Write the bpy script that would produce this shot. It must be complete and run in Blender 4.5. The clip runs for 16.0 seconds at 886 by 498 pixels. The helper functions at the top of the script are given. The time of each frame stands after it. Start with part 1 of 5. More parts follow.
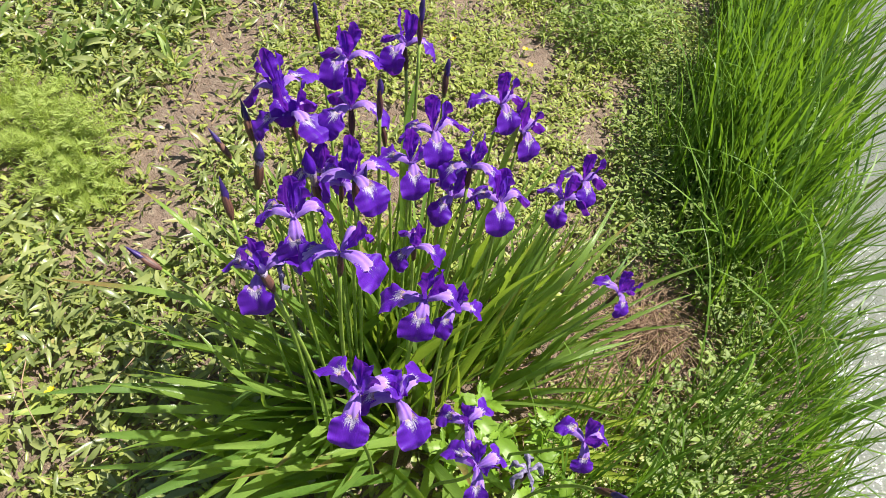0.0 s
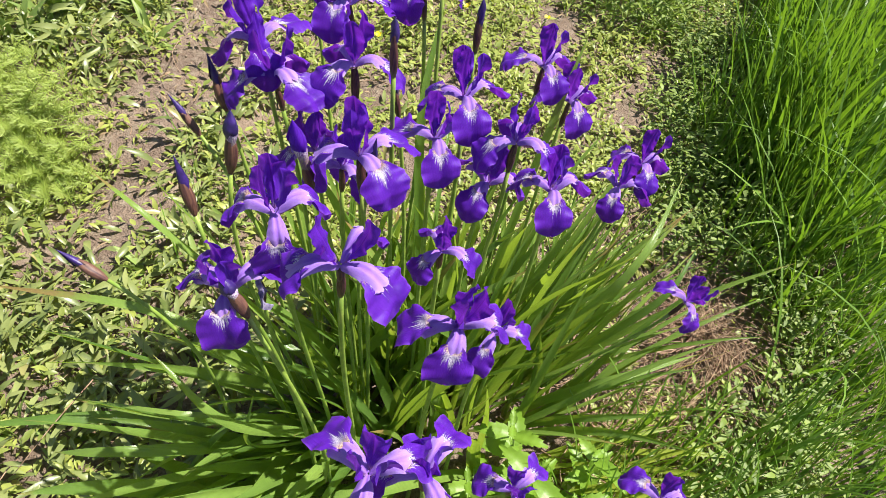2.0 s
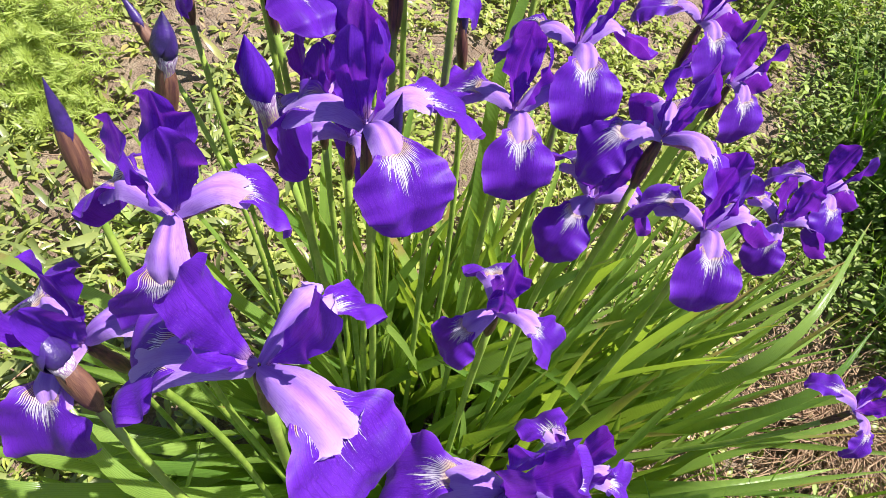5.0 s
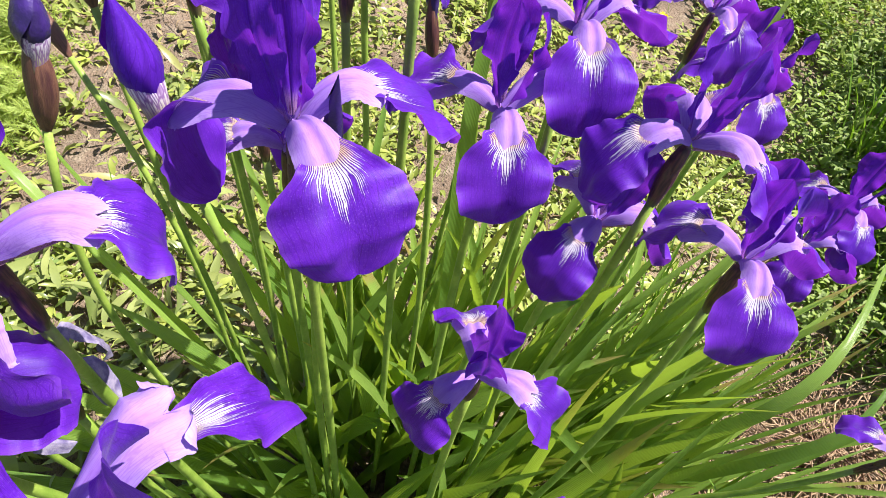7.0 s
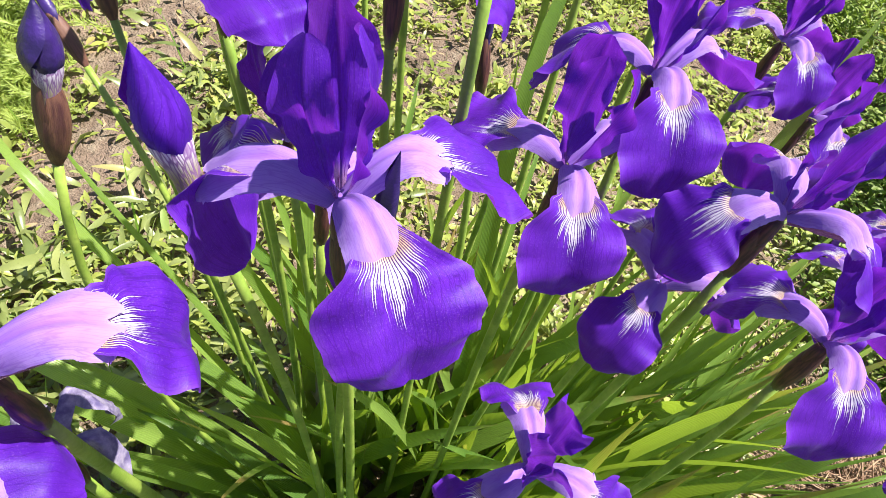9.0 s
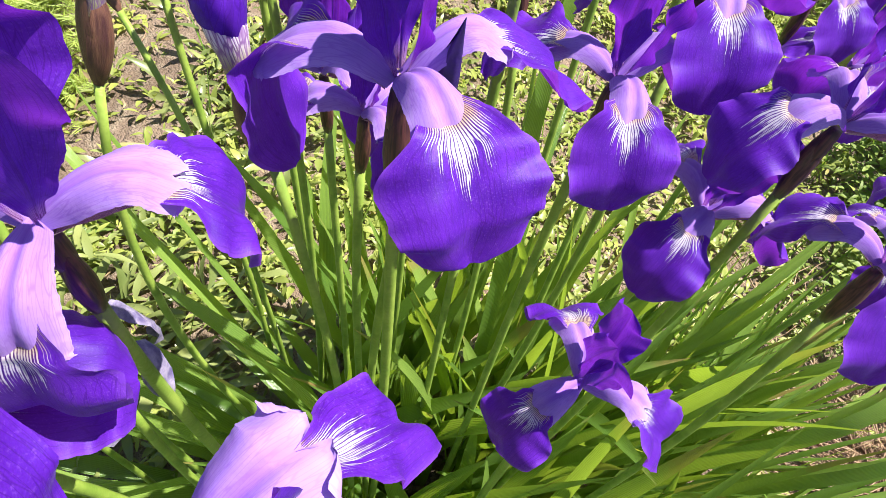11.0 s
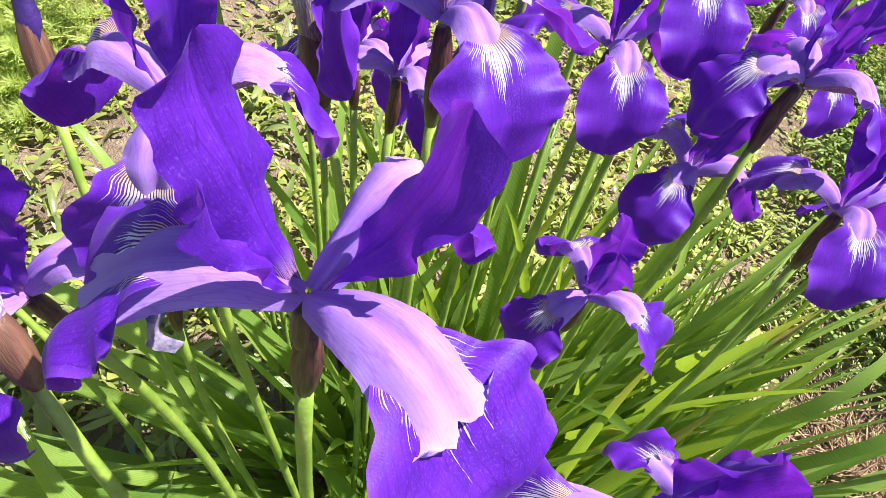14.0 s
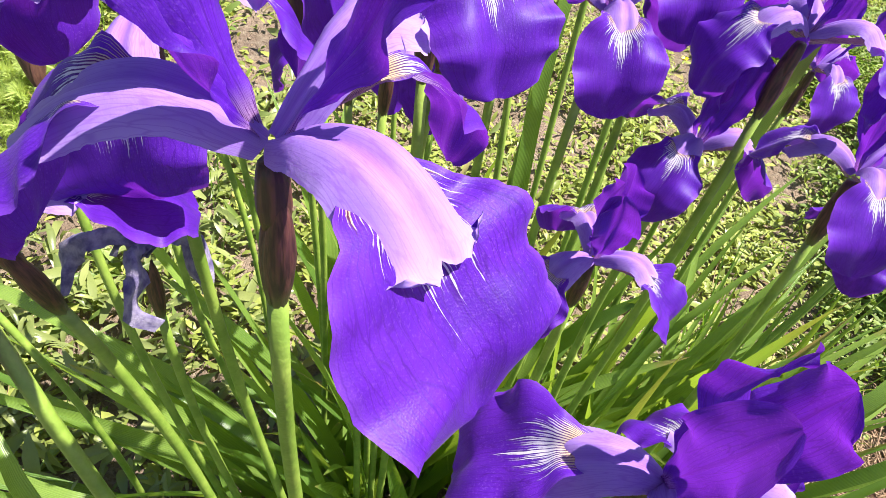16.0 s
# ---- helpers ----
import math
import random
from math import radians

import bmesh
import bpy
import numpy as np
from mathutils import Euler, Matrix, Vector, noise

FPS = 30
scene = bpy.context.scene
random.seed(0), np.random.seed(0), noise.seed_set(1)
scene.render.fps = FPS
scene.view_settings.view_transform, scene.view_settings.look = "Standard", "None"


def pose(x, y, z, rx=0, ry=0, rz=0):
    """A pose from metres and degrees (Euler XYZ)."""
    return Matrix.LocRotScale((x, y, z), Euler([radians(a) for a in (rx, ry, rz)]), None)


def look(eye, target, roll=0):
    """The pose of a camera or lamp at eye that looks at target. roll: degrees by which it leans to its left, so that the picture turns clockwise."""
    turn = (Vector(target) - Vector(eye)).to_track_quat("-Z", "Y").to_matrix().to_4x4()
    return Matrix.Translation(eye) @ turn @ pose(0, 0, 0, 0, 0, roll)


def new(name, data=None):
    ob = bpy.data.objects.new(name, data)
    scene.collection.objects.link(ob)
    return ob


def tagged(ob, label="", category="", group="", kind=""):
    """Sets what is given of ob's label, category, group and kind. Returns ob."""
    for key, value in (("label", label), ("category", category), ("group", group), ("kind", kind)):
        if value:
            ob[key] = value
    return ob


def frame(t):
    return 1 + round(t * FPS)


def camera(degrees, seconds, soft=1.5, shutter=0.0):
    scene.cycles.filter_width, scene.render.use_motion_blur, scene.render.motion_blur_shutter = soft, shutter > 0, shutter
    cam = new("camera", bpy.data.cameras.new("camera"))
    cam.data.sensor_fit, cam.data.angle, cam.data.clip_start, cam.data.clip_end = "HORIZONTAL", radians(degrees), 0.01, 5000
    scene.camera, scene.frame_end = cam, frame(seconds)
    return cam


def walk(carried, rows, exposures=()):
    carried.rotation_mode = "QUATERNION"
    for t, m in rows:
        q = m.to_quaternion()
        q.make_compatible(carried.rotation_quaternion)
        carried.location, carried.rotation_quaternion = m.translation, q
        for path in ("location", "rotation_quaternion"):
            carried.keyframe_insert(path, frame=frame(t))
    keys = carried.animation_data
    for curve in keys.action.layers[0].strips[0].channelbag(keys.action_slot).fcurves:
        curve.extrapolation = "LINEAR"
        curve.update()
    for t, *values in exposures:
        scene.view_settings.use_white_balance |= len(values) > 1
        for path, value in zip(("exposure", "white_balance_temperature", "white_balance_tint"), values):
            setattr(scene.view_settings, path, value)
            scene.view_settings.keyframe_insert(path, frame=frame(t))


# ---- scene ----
# ---- camera ----
cam = camera(70.1, 16.0, soft=0.7)
PATH = [
    (0, -0.1477, 0.0000, 1.1912, 39.00, -6.84, 0.00),
    (0.5, -0.1574, 0.0149, 1.1753, 37.98, -6.57, -0.15),
    (1, -0.1725, 0.0532, 1.1321, 37.94, -6.23, -0.53),
    (1.5, -0.1754, 0.1070, 1.0706, 37.09, -6.25, -1.49),
    (2, -0.1630, 0.1465, 1.0347, 37.84, -6.66, -0.05),
    (2.5, -0.1488, 0.2054, 0.9656, 35.28, -6.61, 5.99),
    (3, -0.1369, 0.2567, 0.9204, 33.41, -6.90, 8.83),
    (3.5, -0.1341, 0.2852, 0.8978, 33.18, -6.16, 10.14),
    (4, -0.1421, 0.3079, 0.8926, 33.72, -6.31, 10.10),
    (4.2, -0.1448, 0.3150, 0.8869, 34.00, -6.44, 10.45),
    (6.3, -0.1460, 0.3864, 0.7937, 34.98, -9.44, 9.34),
    (6.5, -0.1416, 0.3890, 0.7917, 35.41, -8.88, 9.07),
    (7, -0.1399, 0.4055, 0.7855, 36.03, -8.37, 8.63),
    (7.5, -0.1474, 0.4311, 0.7788, 34.56, -8.46, 10.12),
    (8, -0.1510, 0.4405, 0.7750, 34.56, -8.02, 9.90),
    (8.2, -0.1538, 0.4440, 0.7778, 34.78, -8.64, 10.25),
    (10.3, -0.1675, 0.4473, 0.7654, 33.77, -9.20, 11.45),
    (10.5, -0.1673, 0.4387, 0.7607, 34.27, -8.73, 11.59),
    (11, -0.1683, 0.4203, 0.7533, 34.39, -8.43, 11.71),
    (11.5, -0.1736, 0.4062, 0.7532, 34.04, -8.65, 11.95),
    (12, -0.1799, 0.3920, 0.7514, 33.98, -8.58, 12.64),
    (12.5, -0.1810, 0.3811, 0.7546, 35.38, -8.30, 12.46),
    (13, -0.1776, 0.3686, 0.7515, 36.76, -8.74, 12.44),
    (13.5, -0.1740, 0.3662, 0.7550, 37.02, -8.87, 12.10),
    (14, -0.1732, 0.3595, 0.7539, 38.28, -9.96, 11.36),
    (14.5, -0.1745, 0.3548, 0.7514, 39.43, -10.38, 11.24),
    (15, -0.1744, 0.3481, 0.7435, 40.83, -9.76, 10.90),
    (15.5, -0.1631, 0.3491, 0.7332, 41.04, -8.52, 10.75),
    (16, -0.1605, 0.3439, 0.7204, 43.41, -8.76, 10.73),
]
walk(cam, [(t, pose(x, y, z, rx, ry, rz)) for t, x, y, z, rx, ry, rz in PATH],
     exposures=((0.0, 0.99), (2.0, 1.05), (4.0, 1.19), (8.0, 1.28), (11.0, 1.32), (13.0, 1.43), (16.0, 1.38)))

# ---- light ----
SUN_DIR = Vector((0.44, 0.13, 0.89)).normalized()
SUN_ELEV = math.asin(SUN_DIR.z)
SUN_AZ = math.atan2(SUN_DIR.x, SUN_DIR.y)
world = bpy.data.worlds.new("sky")
scene.world = world
world.use_nodes = True
wn = world.node_tree
sky = wn.nodes.new("ShaderNodeTexSky")
sky.sky_type, sky.sun_disc = "NISHITA", False
sky.sun_elevation, sky.sun_rotation = SUN_ELEV, SUN_AZ
wn.links.new(sky.outputs[0], wn.nodes["Background"].inputs[0])
wn.nodes["Background"].inputs[1].default_value = 0.055
sun = new("sun", bpy.data.lights.new("sun", "SUN"))
sun.data.energy, sun.data.angle, sun.data.color = 5.0, radians(0.55), (1.0, 0.95, 0.86)
sun.matrix_world = look(SUN_DIR * 30, (0, 0, 0))


# ---- materials ----
class Mat:
    """A node material with short calls to add and link nodes."""

    def __init__(self, name):
        self.m = bpy.data.materials.new(name)
        self.m.use_nodes = True
        self.t = self.m.node_tree
        self.out = self.t.nodes["Material Output"]
        self.p = self.t.nodes["Principled BSDF"]

    def node(self, kind, ins=None, **props):
        n = self.t.nodes.new(kind)
        for k, v in props.items():
            setattr(n, k, v)
        for k, v in (ins or {}).items():
            self.put(n.inputs[k], v)
        return n

    def put(self, socket, v):
        if isinstance(v, bpy.types.NodeSocket):
            self.t.links.new(v, socket)
        elif isinstance(v, bpy.types.Node):
            self.t.links.new(v.outputs[0], socket)
        else:
            socket.default_value = v

    def math(self, op, a, b=0.0, clamp=False):
        return self.node("ShaderNodeMath", {0: a, 1: b}, operation=op, use_clamp=clamp).outputs[0]

    def step(self, v, lo, hi):
        return self.node("ShaderNodeMapRange", {0: v, 1: lo, 2: hi}, interpolation_type="SMOOTHSTEP").outputs[0]

    def mix(self, f, a, b, blend="MIX"):
        n = self.node("ShaderNodeMix", data_type="RGBA", blend_type=blend)
        self.put(n.inputs[0], f)
        self.put(n.inputs[6], a)
        self.put(n.inputs[7], b)
        return n.outputs[2]

    def ramp(self, v, stops):
        n = self.node("ShaderNodeValToRGB", {0: v})
        e = n.color_ramp.elements
        while len(e) < len(stops):
            e.new(0.5)
        for el, (pos, col) in zip(e, stops):
            el.position, el.color = pos, (*col, 1)
        return n.outputs[0]

    def noise(self, scale, detail=3.0, vec=None, rough=0.55):
        n = self.node("ShaderNodeTexNoise", {"Scale": scale, "Detail": detail, "Roughness": rough})
        if vec is not None:
            self.put(n.inputs["Vector"], vec)
        return n.outputs[0]

    def bump(self, height, strength, dist):
        n = self.node("ShaderNodeBump", {"Height": height, "Strength": strength, "Distance": dist})
        self.put(self.p.inputs["Normal"], n.outputs[0])
        return n.outputs[0]

    def thin(self, colour, amount, normal=None):
        """Lets light pass through a thin petal or leaf."""
        tr = self.node("ShaderNodeBsdfTranslucent", {"Color": colour})
        if normal is not None:
            self.put(tr.inputs["Normal"], normal)
        mx = self.node("ShaderNodeMixShader", {0: amount, 1: self.p.outputs[0], 2: tr.outputs[0]})
        self.t.links.new(mx.outputs[0], self.out.inputs[0])


def rgb(r, g, b):
    return (r, g, b, 1.0)


def petal_coords(m):
    uv = m.node("ShaderNodeUVMap", uv_map="petal")
    sep = m.node("ShaderNodeSeparateXYZ", {0: uv.outputs[0]})
    return uv.outputs[0], sep.outputs[0], sep.outputs[1]


def petal_veins(m, u, v, across, along, seedling=0.0):
    """Fine uneven lines that run along the petal and fan out with it."""
    obj = m.node("ShaderNodeTexCoord").outputs["Object"]
    rnd = m.node("ShaderNodeObjectInfo").outputs["Random"]
    vec = m.node("ShaderNodeCombineXYZ", {0: m.math("MULTIPLY", u, across), 1: m.math("MULTIPLY", v, along), 2: m.math("MULTIPLY", rnd, 40.0)})
    return m.noise(1.0, 2.0, vec.outputs[0], 0.6), obj


def net(m, u, v, rnd, across, along, obj, wander=0.35):
    """Distance from a net of long branching veins that fan out along the petal."""
    w = m.math("MULTIPLY", m.math("SUBTRACT", m.noise(170.0, 2.0, obj), 0.5), wander)
    vec = m.node("ShaderNodeCombineXYZ", {0: m.math("ADD", m.math("MULTIPLY", u, across), w), 1: m.math("ADD", m.math("MULTIPLY", v, along), m.math("MULTIPLY", w, 0.6)), 2: m.math("MULTIPLY", rnd, 40.0)})
    return m.node("ShaderNodeTexVoronoi", {"Vector": vec.outputs[0], "Scale": 1.0, "Randomness": 0.9}, feature="DISTANCE_TO_EDGE").outputs[0]


def velvet(m, col, veins, obj, glow, amount):
    """The soft sparkling skin of a petal, with light passing through it."""
    cells = m.node("ShaderNodeTexVoronoi", {"Vector": obj, "Scale": 2600.0}).outputs["Distance"]
    m.put(m.p.inputs["Base Color"], col)
    m.put(m.p.inputs["Roughness"], m.math("ADD", 0.34, m.math("MULTIPLY", m.noise(240.0, 3.0, obj), 0.30)))
    m.p.inputs["Specular IOR Level"].default_value = 0.26
    m.p.inputs["Sheen Weight"].default_value = 0.07
    m.p.inputs["Sheen Roughness"].default_value = 0.35
    m.p.inputs["Sheen Tint"].default_value = rgb(0.80, 0.68, 1.0)
    relief = m.math("ADD", m.math("MULTIPLY", veins, 0.12), m.math("ADD", m.math("MULTIPLY", cells, 0.30), m.math("MULTIPLY", m.noise(90.0, 2.0, obj), 0.35)))
    nrm = m.bump(relief, 0.13, 0.0010)
    m.thin(glow, amount, nrm)


def make_fall_material():
    m = Mat("violet_fall_petal")
    uv, u, v = petal_coords(m)
    veins, obj = petal_veins(m, u, v, 46.0, 2.4)
    rnd = m.node("ShaderNodeObjectInfo").outputs["Random"]
    off = m.math("ABSOLUTE", m.math("SUBTRACT", u, 0.5))
    violet = m.mix(m.step(m.noise(90.0, 4.0, obj), 0.3, 0.7), rgb(0.068, 0.007, 0.335), rgb(0.142, 0.018, 0.555))
    violet = m.mix(m.math("MULTIPLY", m.step(m.noise(1700.0, 3.0, obj, 0.7), 0.52, 0.74), 0.45), violet, rgb(0.34, 0.13, 0.70))
    violet = m.mix(m.math("MULTIPLY", m.step(m.noise(28.0, 3.0, obj), 0.42, 0.66), 0.40), violet, rgb(0.062, 0.005, 0.310))
    violet = m.mix(m.math("MULTIPLY", m.step(net(m, u, v, rnd, 30.0, 5.0, obj), 0.05, 0.0), 0.55), violet, rgb(0.045, 0.004, 0.17))
    violet = m.mix(m.math("MULTIPLY", rnd, 0.30), violet, rgb(0.070, 0.016, 0.36))
    violet = m.mix(m.math("MULTIPLY", m.step(off, 0.43, 0.50), 0.35), violet, rgb(0.26, 0.09, 0.60))
    fanned = m.math("ADD", m.math("MULTIPLY", u, 15.0), m.math("MULTIPLY", m.noise(120.0, 3.0, obj), 1.3))
    violet = m.mix(m.math("MULTIPLY", m.step(m.math("PINGPONG", fanned, 0.5), 0.075, 0.0), 0.45), violet, rgb(0.035, 0.003, 0.16))
    violet = m.mix(m.math("MULTIPLY", m.step(m.noise(14.0, 2.0, obj), 0.40, 0.70), 0.35), violet, rgb(0.160, 0.028, 0.52))
    # pale signal crossed by dark veins that fan out, fork and close up on the blade
    sway = m.math("MULTIPLY", m.math("SUBTRACT", m.noise(110.0, 2.0, obj), 0.5), 0.034)
    drift = m.math("ADD", m.math("MULTIPLY", rnd, 3.0), m.math("ADD", u, sway))
    coarse = m.math("PINGPONG", m.math("MULTIPLY", drift, 33.0), 0.5)
    forked = m.math("PINGPONG", m.math("MULTIPLY", drift, 66.0), 0.5)
    split = m.step(v, 0.44, 0.52)
    ragged = m.math("MULTIPLY", m.math("SUBTRACT", m.noise(620.0, 3.0, obj), 0.5), 0.30)
    lines = m.math("ADD", m.math("ADD", ragged, m.math("MULTIPLY", coarse, m.math("SUBTRACT", 1.0, split))), m.math("MULTIPLY", m.math("ADD", m.math("MULTIPLY", coarse, 0.4), m.math("MULTIPLY", forked, 0.6)), split))
    fray = m.math("MULTIPLY", m.math("SUBTRACT", m.noise(1.0, 3.0, m.node("ShaderNodeCombineXYZ", {0: m.math("MULTIPLY", drift, 26.0), 1: m.math("MULTIPLY", v, 2.0)}).outputs[0]), 0.5), 0.60)
    lim = m.math("ADD", fray, m.math("SUBTRACT", 0.78, m.math("MULTIPLY", m.math("POWER", off, 1.2), 0.90)))
    far = m.step(v, m.math("SUBTRACT", lim, 0.30), lim)
    wide = m.math("ADD", 0.11, m.math("MULTIPLY", m.math("POWER", far, 1.2), 0.42))
    pale = m.math("MULTIPLY", m.step(lines, wide, m.math("ADD", wide, 0.15)), m.step(v, lim, m.math("SUBTRACT", lim, 0.12)))
    haft = m.step(v, 0.48, 0.36)
    white = m.mix(haft, m.mix(far, rgb(0.80, 0.75, 0.86), rgb(0.46, 0.34, 0.76)), rgb(0.62, 0.47, 0.30))
    dark = m.mix(haft, rgb(0.050, 0.008, 0.19), rgb(0.10, 0.022, 0.06))
    col = m.mix(pale, m.mix(m.step(v, m.math("SUBTRACT", lim, 0.10), m.math("SUBTRACT", lim, 0.22)), violet, dark), white)
    velvet(m, col, lines, obj, m.mix(0.45, col, rgb(0.34, 0.03, 0.64)), 0.40)
    return m.m


def make_standard_material():
    m = Mat("violet_standard_petal")
    uv, u, v = petal_coords(m)
    veins, obj = petal_veins(m, u, v, 22.0, 2.0)
    rnd = m.node("ShaderNodeObjectInfo").outputs["Random"]
    off = m.math("ABSOLUTE", m.math("SUBTRACT", u, 0.5))
    violet = m.mix(m.step(m.noise(70.0, 4.0, obj), 0.3, 0.7), rgb(0.070, 0.008, 0.345), rgb(0.142, 0.019, 0.565))
    violet = m.mix(m.math("MULTIPLY", m.step(m.noise(1500.0, 2.0, obj), 0.52, 0.75), 0.35), violet, rgb(0.28, 0.10, 0.66))
    lines = net(m, u, v, rnd, 22.0, 4.0, obj)
    fanned = m.math("ADD", m.math("MULTIPLY", u, 11.0), m.math("MULTIPLY", m.noise(110.0, 3.0, obj), 1.3))
    violet = m.mix(m.math("MULTIPLY", m.step(m.math("PINGPONG", fanned, 0.5), 0.08, 0.0), 0.42), violet, rgb(0.035, 0.003, 0.16))
    violet = m.mix(m.math("MULTIPLY", m.step(m.noise(16.0, 2.0, obj), 0.40, 0.70), 0.35), violet, rgb(0.160, 0.028, 0.54))
    violet = m.mix(m.math("MULTIPLY", m.step(lines, 0.06, 0.0), 0.55), violet, rgb(0.045, 0.005, 0.17))
    violet = m.mix(m.math("MULTIPLY", m.step(off, 0.035, 0.0), 0.5), violet, rgb(0.05, 0.006, 0.18))
    violet = m.mix(m.math("MULTIPLY", rnd, 0.25), violet, rgb(0.07, 0.020, 0.40))
    violet = m.mix(m.step(v, 0.22, 0.05), violet, m.mix(m.step(lines, 0.05, 0.12), rgb(0.10, 0.02, 0.10), rgb(0.42, 0.24, 0.50)))
    velvet(m, violet, lines, obj, m.mix(0.45, violet, rgb(0.32, 0.03, 0.62)), 0.42)
    return m.m


def make_style_material():
    m = Mat("lilac_style_arm")
    uv, u, v = petal_coords(m)
    veins, obj = petal_veins(m, u, v, 18.0, 1.6)
    off = m.math("ABSOLUTE", m.math("SUBTRACT", u, 0.5))
    col = m.mix(m.noise(120.0, 3.0, obj), rgb(0.26, 0.135, 0.55), rgb(0.39, 0.235, 0.68))
    col = m.mix(m.math("MULTIPLY", m.step(off, 0.14, 0.0), 0.55), col, rgb(0.24, 0.09, 0.54))
    col = m.mix(m.math("MULTIPLY", m.step(off, 0.36, 0.50), 0.45), col, rgb(0.46, 0.33, 0.73))
    col = m.mix(m.math("MULTIPLY", m.step(net(m, u, v, 0.4, 26.0, 4.0, obj), 0.09, 0.0), 0.50), col, rgb(0.24, 0.09, 0.52))
    col = m.mix(m.math("MULTIPLY", m.step(v, 0.45, 1.0), 0.42), col, rgb(0.56, 0.39, 0.79))
    m.put(m.p.inputs["Base Color"], col)
    m.p.inputs["Roughness"].default_value = 0.55
    m.p.inputs["Specular IOR Level"].default_value = 0.14
    nrm = m.bump(m.math("ADD", m.math("MULTIPLY", veins, 0.35), m.math("MULTIPLY", m.noise(900.0, 2.0, obj), 0.5)), 0.16, 0.0009)
    m.thin(m.mix(0.3, col, rgb(0.52, 0.22, 0.85)), 0.22, nrm)
    return m.m


def make_neck_material():
    m = Mat("veined_bud_throat")
    uv, u, v = petal_coords(m)
    obj = m.node("ShaderNodeTexCoord").outputs["Object"]
    lines = net(m, u, v, 0.3, 34.0, 5.0, obj, 0.6)
    pale = m.mix(m.step(v, 0.55, 0.95), rgb(0.30, 0.27, 0.13), rgb(0.72, 0.66, 0.78))
    m.put(m.p.inputs["Base Color"], m.mix(m.step(lines, 0.02, 0.22), m.mix(v, rgb(0.11, 0.06, 0.05), rgb(0.30, 0.16, 0.40)), pale))
    m.p.inputs["Roughness"].default_value = 0.5
    m.bump(lines, 0.3, 0.0008)
    return m.m


def make_leaf_material(name, dark, light, glow, amount, rough=0.42, stripes=0.0, island=True, dry=0.0):
    m = Mat(name)
    obj = m.node("ShaderNodeTexCoord").outputs["Object"]
    if island:
        rnd = m.node("ShaderNodeNewGeometry").outputs["Random Per Island"]
    else:
        rnd = m.node("ShaderNodeObjectInfo").outputs["Random"]
    n = m.noise(38.0, 4.0, obj)
    f = m.math("ADD", m.math("MULTIPLY", rnd, 0.65), m.math("MULTIPLY", n, 0.35))
    col = m.mix(f, rgb(*dark), rgb(*light))
    spots = m.step(m.noise(420.0, 3.0, obj), 0.58, 0.72)
    col = m.mix(m.math("MULTIPLY", spots, 0.25), col, rgb(*[c * 0.55 for c in dark]))
    if dry:
        col = m.mix(m.math("MULTIPLY", m.step(rnd, 1.0 - dry, 1.0), 0.8), col, rgb(0.34, 0.26, 0.11))
    height = m.noise(300.0, 3.0, obj)
    if stripes:
        uv, u, v = petal_coords(m)
        lines = m.math("ADD", m.math("MULTIPLY", m.math("SINE", m.math("MULTIPLY", u, stripes)), 0.5), 0.5)
        col = m.mix(m.math("MULTIPLY", lines, 0.22), col, rgb(*[c * 0.6 for c in dark]))
        height = m.math("ADD", height, lines)
        tip = m.step(m.math("ADD", m.math("ADD", v, m.math("MULTIPLY", m.step(rnd, 0.72, 1.0), 0.20)), m.math("MULTIPLY", m.noise(60.0, 2.0, obj), 0.12)), 1.0, 1.09)
        col = m.mix(tip, col, rgb(0.30, 0.20, 0.08))
        col = m.mix(m.step(v, 0.16, 0.0), col, rgb(0.17, 0.13, 0.07))
    m.put(m.p.inputs["Base Color"], col)
    m.p.inputs["Roughness"].default_value = rough
    nrm = m.bump(height, 0.3, 0.0006)
    m.thin(m.mix(0.55, col, rgb(*glow)), amount, nrm)
    return m.m


def make_plain_material(name, a, b, scale=120.0, rough=0.6, along=None):
    m = Mat(name)
    obj = m.node("ShaderNodeTexCoord").outputs["Object"]
    if along:
        obj = m.node("ShaderNodeMapping", {"Vector": obj, "Scale": (1.0, 1.0, along)}).outputs[0]
    n = m.noise(scale, 4.0, obj)
    fine = m.noise(scale * 7, 2.0, obj)
    col = m.mix(m.step(n, 0.3, 0.7), rgb(*a), rgb(*b))
    m.put(m.p.inputs["Base Color"], m.mix(m.math("MULTIPLY", fine, 0.35), col, rgb(*[c * 0.5 for c in a])))
    m.p.inputs["Roughness"].default_value = rough
    m.bump(m.math("ADD", n, fine), 0.4, 0.0007)
    return m.m


